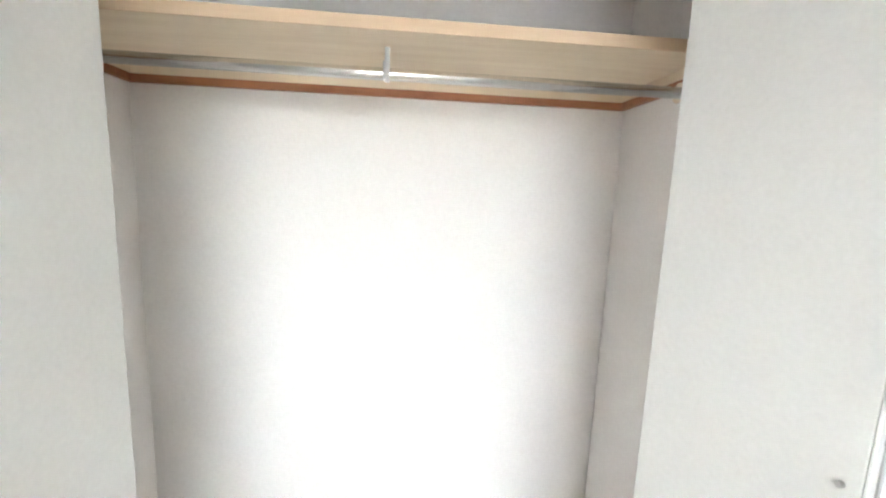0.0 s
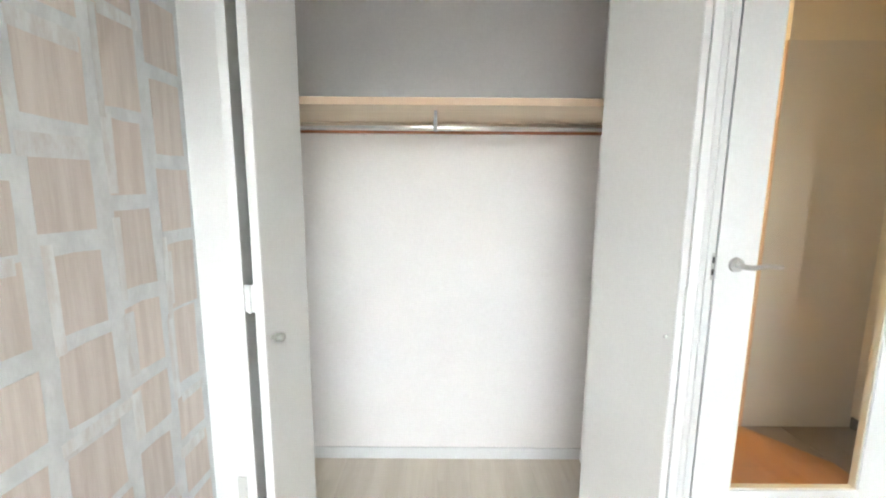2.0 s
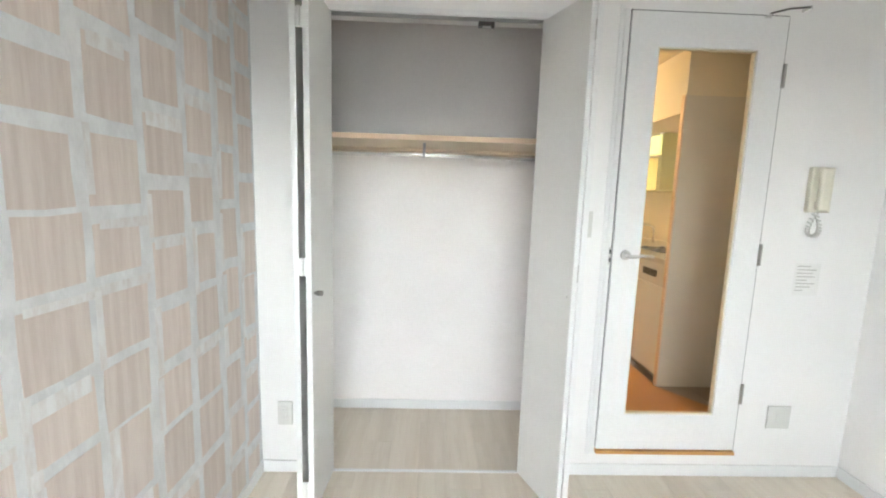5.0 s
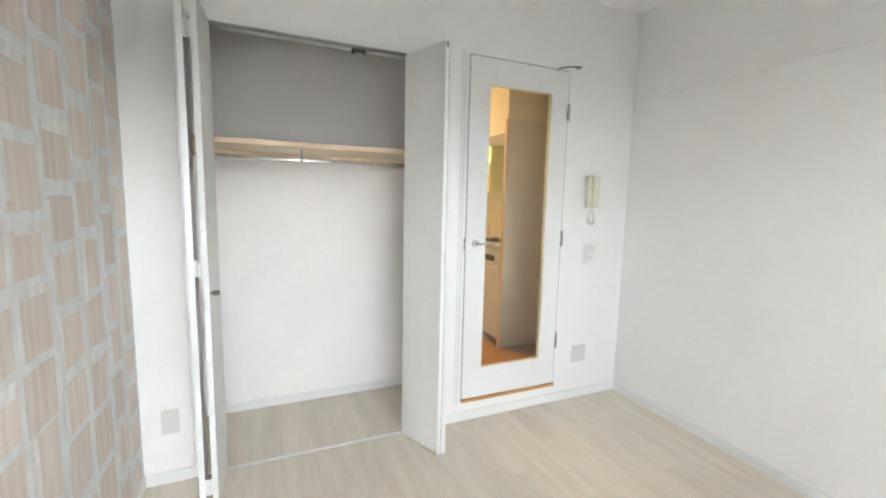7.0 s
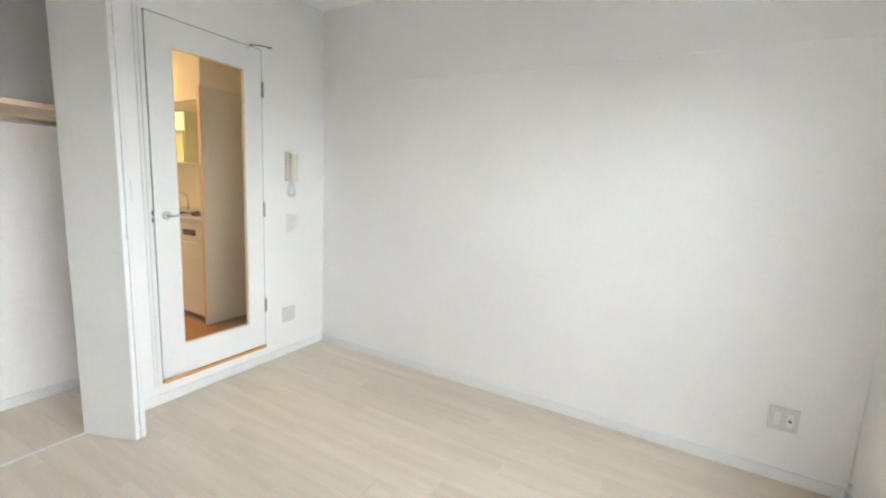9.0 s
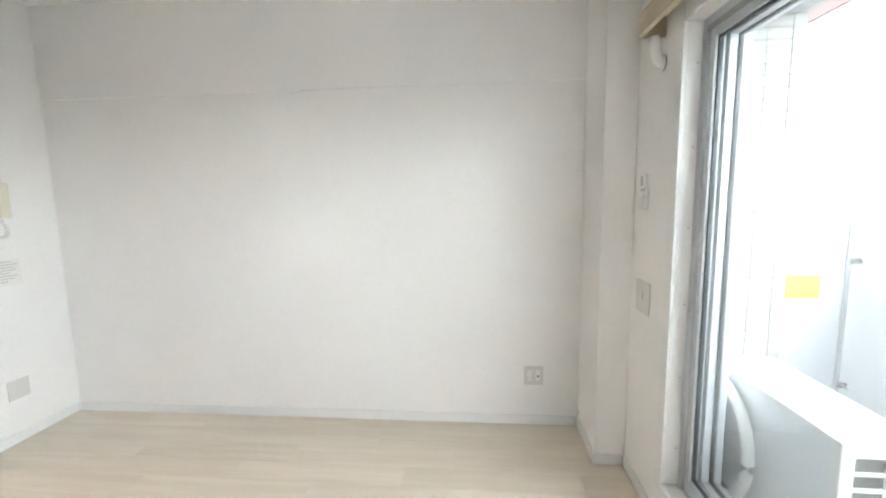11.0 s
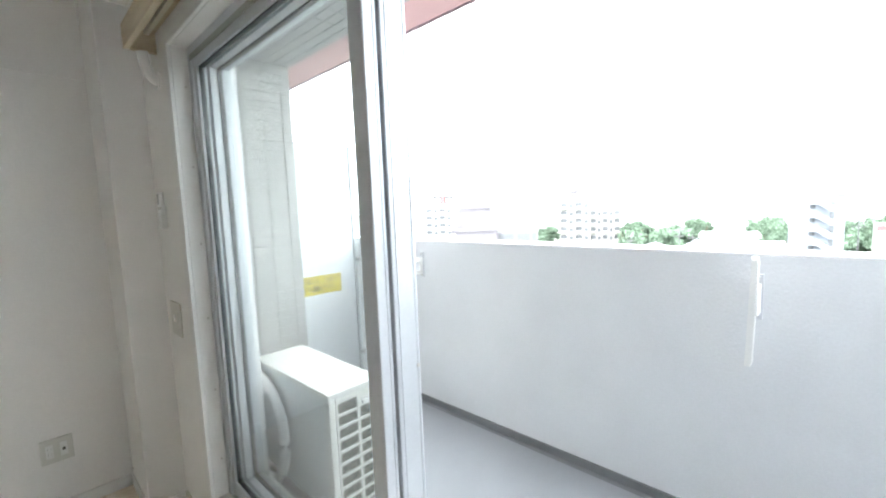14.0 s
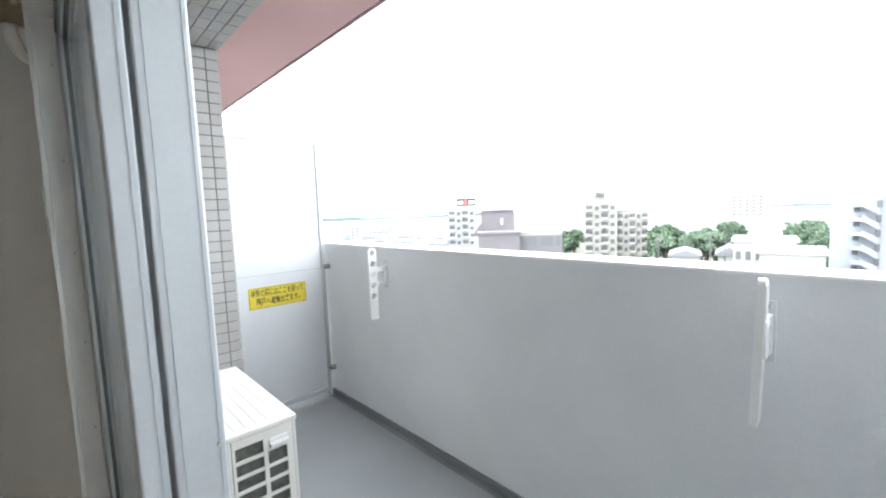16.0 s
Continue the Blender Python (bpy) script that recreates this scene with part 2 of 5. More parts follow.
WARM = glowing("warm_lamp", (1.0, 0.68, 0.36), 11.0)
PANELW = surface("grey_beige_panel", (0.70, 0.69, 0.66), 0.6, var=0.015, bump=0.02)
# the greenish light on the wall cabinet is put into this lacquer colour
LIMELIT = surface("lamp_tinted_lacquer", (0.70, 0.72, 0.40), 0.4, var=0.02, bump=0.0)
COOL = glowing("greenish_compartment_glow", (0.95, 1.0, 0.50), 0.05)


# ---- building helpers ----
def box(bm, x0, x1, y0, y1, z0, z1, bevel=0.0):
    made = bmesh.ops.create_cube(bm, size=1, matrix=Matrix.Translation(((x0 + x1) / 2, (y0 + y1) / 2, (z0 + z1) / 2)) @ Matrix.Diagonal((abs(x1 - x0), abs(y1 - y0), abs(z1 - z0), 1)))
    if bevel:
        edges = list({e for v in made["verts"] for e in v.link_edges})
        bmesh.ops.bevel(bm, geom=edges, offset=bevel, segments=2, profile=0.5, affect="EDGES")


def rod(bm, a, b, r, r2=None, sides=12):
    a, b = Vector(a), Vector(b)
    m = Matrix.Translation((a + b) / 2) @ (b - a).to_track_quat("Z", "Y").to_matrix().to_4x4()
    bmesh.ops.create_cone(bm, cap_ends=True, segments=sides, radius1=r, radius2=r if r2 is None else r2, depth=(b - a).length, matrix=m)


def tube(bm, points, r, sides=8):
    """A bent tube through the points."""
    points = [Vector(p) for p in points]
    rings = []
    for i, p in enumerate(points):
        d = (points[min(i + 1, len(points) - 1)] - points[max(i - 1, 0)]).normalized()
        q = d.to_track_quat("Z", "Y")
        rings.append([bm.verts.new(p + q @ Vector((r * math.cos(a), r * math.sin(a), 0))) for a in np.linspace(0, 2 * math.pi, sides, endpoint=False)])
    for u, v in zip(rings, rings[1:]):
        for k in range(sides):
            bm.faces.new((u[k], u[(k + 1) % sides], v[(k + 1) % sides], v[k]))
    bm.faces.new(rings[0][::-1]), bm.faces.new(rings[-1])


def part(name, bm, material, parent=None, label="", kind="", smooth=False):
    """Links a bmesh, drawn in world places, as one mesh under its thing."""
    mesh = bpy.data.meshes.new(name)
    if parent is not None:
        at, up = Vector(), parent
        while up is not None:
            at += up.location
            up = up.parent
        bmesh.ops.translate(bm, verts=bm.verts, vec=-at)
    bmesh.ops.recalc_face_normals(bm, faces=bm.faces)
    bm.to_mesh(mesh)
    bm.free()
    mesh.materials.append(material)
    if smooth:
        for p in mesh.polygons:
            p.use_smooth = True
    ob = new(name, mesh)
    ob.parent = parent
    return tagged(ob, label, kind=kind)


def boxes(name, material, parent, *sizes, label="", kind="", bevel=0.0):
    bm = bmesh.new()
    for s in sizes:
        box(bm, *s, bevel=bevel)
    return part(name, bm, material, parent, label, kind)


def thing(name, place, label, category, group=""):
    ob = new(name)
    ob.location = place
    return tagged(ob, label, category, group)


def structure(name, material, *sizes, label="", bevel=0.0):
    return boxes(name, material, None, *sizes, label=label, kind="structure", bevel=bevel)


def piece(name, mesh, parent, place, material=None, scale=(1, 1, 1)):
    ob = new(name, mesh)
    ob.parent = parent
    at, up = Vector(place), parent
    while up is not None:
        at = at - up.location
        up = up.parent
    ob.location, ob.scale = at, scale
    return ob


# ---- plan, in metres ----
W, E, N, S = -0.985, 1.905, 0.0, -3.51   # room walls
H = 2.62                                  # ceiling
OPL, OPR, OPT = -0.755, 0.425, 2.125      # closet opening
CB, CR = 0.613, 0.488                     # closet back and right side
DL, DR, DB, DT = 0.65, 1.343, 0.14, 2.178 # glazed door
GL, GR, GB, GT = 0.777, 1.22, 0.323, 2.034
HF = 0.15                                 # hall floor
WE, WW, WB, WT = 1.085, -0.985, 0.225, 2.03   # window opening inside the casing
WO = -3.75                                # outer face of the window wall
BE, BW, BS, BZ = 1.981, -1.13, -4.915, 0.065  # balcony
PX, PY = 1.385, -4.125                     # tiled pier
SOF = 2.15                                # tiled beam underside

# ---- room structure ----
structure("wall_west", WASH, (W - 0.15, W, S, N, -0.1, H), label="wall with whitewashed brushed paper")
structure("wall_north", PAPER, (W - 0.15, OPL - 0.025, N, 0.1, 0, H), (OPL - 0.025, OPR + 0.025, N, 0.1, OPT + 0.025, H), (OPR + 0.025, DL - 0.04, N, 0.1, 0, H),
          (DL - 0.04, DR + 0.005, N, 0.1, 0, DB - 0.02), (DL - 0.04, DR + 0.005, N, 0.1, DT + 0.005, H), (DR + 0.005, E, N, 0.1, 0, H), label="white papered wall with closet and door openings")
structure("wall_east", PAPER, (E, E + 0.15, WO, N + 0.1, -0.1, H), label="white papered wall")
structure("beam_east", PAPER, (E - 0.004, E + 0.05, -3.40, N + 0.05, 2.06, H + 0.05), label="white papered beam", bevel=0.003)
structure("column_southeast", PAPER, (1.533, E + 0.01, S - 0.01, -3.357, -0.01, H + 0.01), label="white papered corner column")
structure("wall_south", PAPER, (WE + 0.028, E, WO, S, -0.1, H), (W - 0.15, WE + 0.028, WO, S, -0.1, WB - 0.028), (W - 0.15, WE + 0.028, WO, S, WT + 0.03, H), label="white papered wall round the window")
structure("ceiling", CEIL, (W - 0.15, E + 0.15, WO, 0.1, H, H + 0.12), label="white papered ceiling")

# closet
structure("wall_closet", CLOSET, (W - 0.15, W, 0.1, CB + 0.08, 0, 2.4), (W, CR, CB, CB + 0.08, 0, 2.4), (CR, CR + 0.08, 0.1, CB + 0.08, 0, 2.4), (W - 0.15, CR + 0.08, 0.1, CB + 0.08, 2.4, 2.5), label="pale papered closet walls")

# baseboards
structure("baseboard_north", TRIM, (W, OPL - 0.028, -0.008, -0.0005, 0, 0.06), (OPR + 0.028, E - 0.009, -0.008, -0.0005, 0, 0.06), label="white baseboard", bevel=0.0015)
structure("baseboard_east", TRIM, (E - 0.008, E - 0.0005, -3.348, -0.009, 0, 0.06), (1.533, E - 0.009, -3.357, -3.349, 0, 0.06), (1.525, 1.5325, S + 0.009, -3.357, 0, 0.06), (W + 0.009, 1.524, S + 0.0005, S + 0.008, 0, 0.06), label="white baseboard", bevel=0.0015)
structure("baseboard_west", TRIM, (W + 0.0005, W + 0.008, S + 0.01, -0.009, 0, 0.06), label="white baseboard", bevel=0.0015)
structure("baseboard_closet", TRIM, (W + 0.001, CR - 0.001, CB - 0.008, CB - 0.0005, 0, 0.06), (CR - 0.008, CR - 0.0005, 0.101, CB - 0.009, 0, 0.06), label="white baseboard", bevel=0.0015)

# closet opening lining with its metal tracks
structure("trim_closet", TRIM, (OPL - 0.024, OPL, -0.006, 0.1, 0, OPT), (OPR, OPR + 0.024, -0.006, 0.1, 0, OPT), (OPL - 0.024, OPR + 0.024, -0.006, 0.1, OPT, OPT + 0.024), label="white closet lining", bevel=0.0015)
structure("trim_track", TRACKM, (OPL + 0.002, OPR - 0.002, -0.002, 0.014, 0.0015, 0.006), label="steel floor track")
structure("trim_head_track", ALUD, (OPL + 0.002, OPR - 0.002, 0.006, 0.012, OPT - 0.007, OPT - 0.0005), (OPL + 0.002, OPR - 0.002, 0.026, 0.03, OPT - 0.007, OPT - 0.0005), label="head track of the folding doors, shade in its grey")


# ---- balcony structure ----
ground = structure("ground", ASPH, (-4500, 4500, -4500, 4500, -45.3, -45), label="grey-green town ground")
structure("floor_balcony", BALF, (BW - 0.1, 3.2, BS + 0.048, WO, BZ - 0.12, BZ), label="grey sheet-covered balcony floor")
structure("trim_gutter", GUTTER, (BW - 0.1, BE + 0.02, BS + 0.001, BS + 0.012, BZ - 0.004, 0.102), (BW - 0.1, 3.2, BS + 0.001, BS + 0.048, BZ - 0.05, BZ - 0.004), label="dark waterproofed gutter strip")
structure("wall_parapet", PARAPET, (BW - 1.5, 3.6, BS - 0.14, BS, -0.4, 1.17), label="pale grey-blue painted balcony parapet")
structure("coping", COPING, (BW - 1.5, 3.6, BS - 0.155, BS + 0.002, 1.17, 1.182), label="white parapet coping", bevel=0.004)
structure("slab_above", PINK, (BW - 1.5, 4.5, -4.87, PY - 0.001, 2.5, 2.68), label="pink painted balcony soffit")
structure("slab_edge", PINKD, (BW - 1.5, 4.5, -4.885, -4.8705, 2.488, 2.72), label="mauve soffit edge")
structure("wall_pier", GROUT, (PX + 0.003, PX + 0.75, PY + 0.006, WO, -0.1, 2.6), label="pale tiled pier")
structure("beam_facade", GROUT, (BW - 1.5, PX + 0.003, PY + 0.006, WO, SOF + 0.003, 2.6), label="pale tiled facade beam")
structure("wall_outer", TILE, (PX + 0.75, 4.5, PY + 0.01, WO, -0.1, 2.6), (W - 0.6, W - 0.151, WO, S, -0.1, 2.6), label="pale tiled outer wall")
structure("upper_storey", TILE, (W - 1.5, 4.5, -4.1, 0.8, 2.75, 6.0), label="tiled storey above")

# ---- window ----
structure("window_casing", GLOSSW, (WE, WE + 0.062, S, S + 0.012, WB - 0.042, WT + 0.062), (WE, WE + 0.026, -3.566, S - 0.0005, WB - 0.026, WT + 0.028),
          (W + 0.001, WE - 0.0005, S, S + 0.012, WT, WT + 0.062), (W + 0.001, WE - 0.0005, -3.566, S - 0.0005, WT, WT + 0.028),
          (W + 0.001, WE - 0.0005, S, S + 0.02, WB - 0.042, WB), (W + 0.001, WE - 0.0005, -3.566, S - 0.0005, WB - 0.026, WB), label="white glossy window casing", bevel=0.002)
window = tagged(new("window_1"), "aluminium two-sash sliding window, slid open to one side", "window", kind="structure")
window.location = (0, -3.64, WB)
y0, y1 = -3.71, -3.567
boxes("window_frame", ALU, window, (WE - 0.025, WE + 0.02, y0, y1, WB - 0.02, WT + 0.02), (W - 0.03, W + 0.012, y0, y1, WB - 0.02, WT + 0.02), (W + 0.012, WE - 0.025, y0, y1, WT - 0.03, WT + 0.02), (W + 0.012, WE - 0.025, y0, y1, WB - 0.02, WB - 0.002),
      label="aluminium frame", bevel=0.001)
boxes("rail", ALUD, window, *[(W + 0.013, WE - 0.026, y, y + 0.004, WB - 0.002, WB + 0.014) for y in (-3.588, -3.665, -3.7)], *[(W + 0.013, WE - 0.026, y, y + 0.004, WT - 0.05, WT - 0.03) for y in (-3.5685, -3.62, -3.7)], label="sash rails, shade in their grey")
boxes("jamb_bead", ALU, window, (WE - 0.032, WE - 0.0255, -3.574, -3.569, WB + 0.016, WT - 0.052), (WE - 0.032, WE - 0.0255, -3.63, -3.612, WB + 0.016, WT - 0.052), bevel=0.001)
for k in range(6):
    bm = bmesh.new()
    rod(bm, (WE - 0.001, -3.55, WB + 0.16 + k * 0.3), (WE - 0.004, -3.55, WB + 0.16 + k * 0.3), 0.004, sides=10)
    part("screw", bm, STEEL, window)


def sash(x0, x1, yc, stile_w, t):
    s = new("sash")
    s.parent = window
    s.location = Vector((x0, yc, WB)) - window.location
    z0, z1 = WB + 0.012, WT - 0.034
    boxes("stile", ALU, s, (x0, x0 + stile_w, yc - t, yc + t, z0, z1), label="satin aluminium meeting stile", bevel=0.003)
    boxes("stile", ALU, s, (x1 - 0.032, x1, yc - t, yc + t, z0, z1), label="satin aluminium stile", bevel=0.003)
    boxes("top_rail", ALU, s, (x0 + stile_w, x1 - 0.032, yc - t + 0.002, yc + t - 0.002, z1 - 0.045, z1), bevel=0.002)
    boxes("bottom_rail", ALU, s, (x0 + stile_w, x1 - 0.032, yc - t + 0.002, yc + t - 0.002, z0, z0 + 0.06), bevel=0.002)
    boxes("gasket", RUBBER, s, (x0 + stile_w, x0 + stile_w + 0.005, yc - 0.008, yc + 0.008, z0 + 0.06, z1 - 0.045), (x1 - 0.037, x1 - 0.032, yc - 0.008, yc + 0.008, z0 + 0.06, z1 - 0.045),
          (x0 + stile_w + 0.005, x1 - 0.037, yc - 0.008, yc + 0.008, z0 + 0.06, z0 + 0.065), (x0 + stile_w + 0.005, x1 - 0.037, yc - 0.008, yc + 0.008, z1 - 0.05, z1 - 0.045))
    pane = boxes("pane", GLASS, s, (x0 + stile_w + 0.006, x1 - 0.038, yc - 0.003, yc + 0.003, z0 + 0.066, z1 - 0.051), label="clear glass pane")
    pane.visible_shadow = False
    # ridges down the closing edge of the stile
    for y in ((yc - t * 0.55,) if t < 0.02 else (yc - t * 0.8, yc + t * 0.6)):
        boxes("ridge", ALU, s, (x0 - 0.0014, x0 - 0.0001, y - 0.002, y + 0.002, z0 + 0.01, z1 - 0.01))
    return s


sash(-0.018, 1.045, -3.588, 0.052, 0.018)
outer = sash(-0.023, 1.035, -3.648, 0.06, 0.036)
bm = bmesh.new()
rod(bm, (-0.0232, -3.676, 1.02), (-0.0262, -3.676, 1.02), 0.005, sides=12)
part("stile_plug", bm, STEEL, outer, "small round plug in the stile")

# ---- west wall patchwork paper: veneer patches with brushed white bands ----
rng = random.Random(4)
bands_y, y = [], -0.085
cols = [0.0, -0.165, -0.325, -0.51, -0.71, -0.905, -1.105]
while cols[-1] > S + 0.1:
    cols.append(cols[-1] - rng.choice((0.17, 0.19, 0.2, 0.21)))
wall_w = bpy.data.objects["wall_west"]


def quad_slab(name, material, pts, x, thick=0.0008):
    """A thin, slightly uneven patch on the west wall; pts are (y, z)."""
    bm = bmesh.new()
    lo = [bm.verts.new((x, p[0], p[1])) for p in pts]
    hi = [bm.verts.new((x + thick, p[0], p[1])) for p in pts]
    bm.faces.new(hi)
    for k in range(len(pts)):
        j = (k + 1) % len(pts)
        bm.faces.new((lo[k], lo[j], hi[j], hi[k]))
    return part(name, bm, material, wall_w)


made = layer = 0
for c, (a, b) in enumerate(zip(cols, cols[1:])):
    z = 0.062 - rng.uniform(0, 0.12)
    shift = rng.uniform(-0.03, 0.03)
    while z < H:
        step = rng.uniform(0.165, 0.225)
        z1 = z + step
        j = lambda s=0.006: rng.uniform(-s, s)  # noqa: E731
        gap_v, gap_h = rng.uniform(0.014, 0.036), rng.uniform(0.014, 0.036)
        if rng.random() < 0.1:
            gap_h = 0.002
        ya, yb = a - gap_v + j(), b + rng.uniform(0.008, 0.02) + j()
        za, zb = max(z + gap_h / 2 + j(0.004), 0.062), min(z1 - gap_h + j(0.004), H - 0.002)
        if c == 0:
            ya = min(ya, -0.004)
        if zb - za > 0.03 and yb > S + 0.02:
            # the outline is a little wavy, as brushed by hand
            pts = [(ya + j(0.003), za + j(0.003)), ((ya + yb) / 2, za + j(0.004)), (yb + j(0.003), za + j(0.003)), (yb + j(0.003), (za + zb) / 2), (yb + j(0.003), zb + j(0.003)), ((ya + yb) / 2, zb + j(0.004)), (ya + j(0.003), zb + j(0.003)), (ya + j(0.003), (za + zb) / 2)]
            pts = [(p, min(max(q, 0.061), H - 0.001)) for p, q in pts]
            quad_slab("veneer_patch", VENEER, pts, W + 0.0003)
            made += 1
            for _ in range(rng.choice((0, 1, 1, 2))):
                # a brushed band that overlaps the edge of the patch
                if rng.random() < 0.55:
                    h0, e0, e1 = rng.uniform(0.014, 0.038), rng.uniform(-0.025, 0.05), rng.uniform(-0.02, 0.04)
                    q = [(ya + e0, zb - h0), (yb - e1, zb - h0 + j(0.004)), (yb - e1, zb + 0.008), (ya + e0, zb + 0.008 + j(0.004))]
                else:
                    h0, e0, e1 = rng.uniform(0.012, 0.03), rng.uniform(-0.03, 0.04), rng.uniform(-0.02, 0.035)
                    q = [(yb - 0.006, za - e0), (yb - 0.006 + j(0.003), zb + e1), (yb + h0, zb + e1), (yb + h0 + j(0.003), za - e0)]
                q = [(min(max(u, S + 0.01), -0.003), min(max(v, 0.061), H - 0.001)) for u, v in q]
                layer += 1
                quad_slab("brushed_band", BRUSH, q, W + 0.0012 + 0.00013 * (layer % 9), 0.0004)
        z = z1

# ---- closet fittings ----
shelf = thing("closet_shelf", ((W + CR) / 2, 0.4, 1.6), "pale plywood closet shelf on reddish wooden battens", "shelf")
boxes("shelf_board", PLY, shelf, (W + 0.002, CR - 0.002, 0.202, CB - 0.002, 1.627, 1.652), label="pale plywood board", bevel=0.001)
boxes("front_edge", EDGE, shelf, (W + 0.002, CR - 0.002, 0.198, 0.2018, 1.6268, 1.6522), label="orange front edge")
boxes("back_rail", PLY, shelf, (W + 0.002, CR - 0.002, CB - 0.02, CB - 0.001, 1.602, 1.6265), label="pale plywood rail")
boxes("batten", BATTEN, shelf, (W + 0.002, CR - 0.002, CB - 0.02, CB - 0.001, 1.58, 1.6015), label="reddish wooden batten", bevel=0.001)
boxes("batten", BATTEN, shelf, (CR - 0.02, CR - 0.001, 0.20, CB - 0.021, 1.58, 1.6015), label="reddish wooden batten", bevel=0.001)
boxes("batten", BATTEN, shelf, (W + 0.001, W + 0.02, 0.20, CB - 0.021, 1.58, 1.6015), label="reddish wooden batten", bevel=0.001)

boxes("side_rail", PLY, shelf, (CR - 0.02, CR - 0.001, 0.20, CB - 0.021, 1.602, 1.6265))
boxes("side_rail", PLY, shelf, (W + 0.001, W + 0.02, 0.20, CB - 0.021, 1.602, 1.6265))

rail = thing("hanging_rail", (-0.24, 0.294, 1.566), "chrome hanging rail hung under the closet shelf", "rail")
bm = bmesh.new()
rod(bm, (W + 0.02, 0.294, 1.566), (CR - 0.021, 0.294, 1.566), 0.0135, sides=24)
part("tube", bm, CHROME, rail, "chrome tube", smooth=True)
for x, d in ((W + 0.0205, 1), (CR - 0.0205, -1)):
    bm = bmesh.new()
    rod(bm, (x, 0.294, 1.566), (x + 0.012 * d, 0.294, 1.566), 0.024, sides=20)
    part("end_flange", bm, CHROME, rail, "chrome end flange")
bm = bmesh.new()
box(bm, -0.248, -0.234, 0.277, 0.279, 1.552, 1.59, 0.0005)
box(bm, -0.246, -0.234, 0.2785, 0.308, 1.5515, 1.5532, 0.0005)
box(bm, -0.246, -0.234, 0.3, 0.302, 1.556, 1.6265, 0.0005)
box(bm, -0.246, -0.236, 0.2805, 0.2998, 1.5855, 1.5875, 0.0003)
part("bracket", bm, CLIPM, rail, "small steel bracket")


# ---- folding closet doors ----
def folding_door(name, pivot_x, tip, track_x, label, knob, gap):
    """A pair of panels folded out into the room: jamb pivot, tip with the hinges, track end."""
    th, z0, z1 = 0.022, 0.012, 2.115
    top = thing(name, (tip[0], tip[1], 0), label, "closet door", "folding doors of the closet")
    tip_v = Vector((tip[0], tip[1], 0))
    side = 1 if pivot_x > track_x else -1
    for k, base in enumerate((pivot_x, track_x)):
        a = Vector((base, -0.004, 0))
        t = tip_v + Vector(((gap if k == 0 else -gap) * side, 0, 0))
        d = (t - a)
        ln = d.length
        ang = math.atan2(d.y, d.x)
        m = Matrix.Translation(a) @ Matrix.Rotation(ang, 4, "Z")
        bm = bmesh.new()
        box(bm, 0.0, ln, -th / 2, th / 2, z0, z1, 0.002)
        bmesh.ops.transform(bm, matrix=m, verts=bm.verts)
        part("panel", bm, DOORW, top, "off-white panel")
        # white lacquered edge at the hinge side
        bm = bmesh.new()
        box(bm, ln + 0.0005, ln + 0.0045, -th / 2 - 0.0005, th / 2 + 0.0005, z0, z1, 0.001)
        bmesh.ops.transform(bm, matrix=m, verts=bm.verts)
        part("edge_band", bm, GLOSSW, top, "white edge")
    for z in (0.12, 1.07, 1.985):
        bm = bmesh.new()
        box(bm, tip[0] - gap + 0.0115, tip[0] + gap - 0.0115, tip[1] + 0.002, tip[1] + 0.008, z - 0.035, z + 0.035, 0.0005)
        rod(bm, (tip[0], tip[1] + 0.0, z - 0.036), (tip[0], tip[1] + 0.0, z + 0.036), 0.004)
        part("hinge", bm, PLASTICW if side < 0 else STEEL, top, "small white hinge")
    if knob:
        x = tip[0] + 0.0365
        bm = bmesh.new()
        rod(bm, (x, -0.259, 0.961), (x + 0.012, -0.259, 0.961), 0.006)
        rod(bm, (x + 0.010, -0.259, 0.961), (x + 0.030, -0.259, 0.961), 0.0105, 0.011, sides=20)
        bmesh.ops.create_uvsphere(bm, u_segments=16, v_segments=8, radius=0.011, matrix=Matrix.Translation((x + 0.030, -0.259, 0.961)) @ Matrix.Diagonal((0.5, 1, 1, 1)))
        part("knob", bm, KNOBM, top, "satin steel knob", smooth=True)
    else:
        bm = bmesh.new()
        rod(bm, (0.357, -0.268, 0.973), (0.363, -0.268, 0.973), 0.0045)
        part("screw_cap", bm, STEEL, top, "small steel screw")
        bm = bmesh.new()
        box(bm, tip[0] - 0.022, tip[0] - 0.008, tip[1] - 0.006, tip[1] + 0.0, 2.085, 2.112, 0.001)
        part("guide_block", bm, DARKM, top, "dark guide block")
    return top


folding_door("folding_door", -0.737, (-0.688, -0.288), -0.650, "off-white folding closet door, folded open, with a steel knob", True, 0.0245)
folding_door("folding_door", 0.410, (0.394, -0.281), 0.272, "off-white folding closet door, folded open, knob missing", False, 0.013)

catch = thing("roller_catch", (0.02, 0.03, OPT - 0.012), "dark roller catch under the closet head", "catch")
boxes("catch_body", DARKM, catch, (-0.012, 0.058, 0.012, 0.04, OPT - 0.032, OPT - 0.0125), bevel=0.002)
boxes("catch_roller", STEEL, catch, (0.004, 0.042, 0.008, 0.02, OPT - 0.043, OPT - 0.0325), bevel=0.002)
stop = thing("door_bracket", (0.28, 0.03, OPT - 0.012), "small steel bracket at the closet head", "bracket")
boxes("bracket_plate", STEEL, stop, (0.25, 0.315, 0.005, 0.02, OPT - 0.02, OPT - 0.0125), bevel=0.001)
boxes("bracket_arm", STEEL, stop, (0.272, 0.284, -0.012, 0.005, OPT - 0.027, OPT - 0.0205), bevel=0.001)

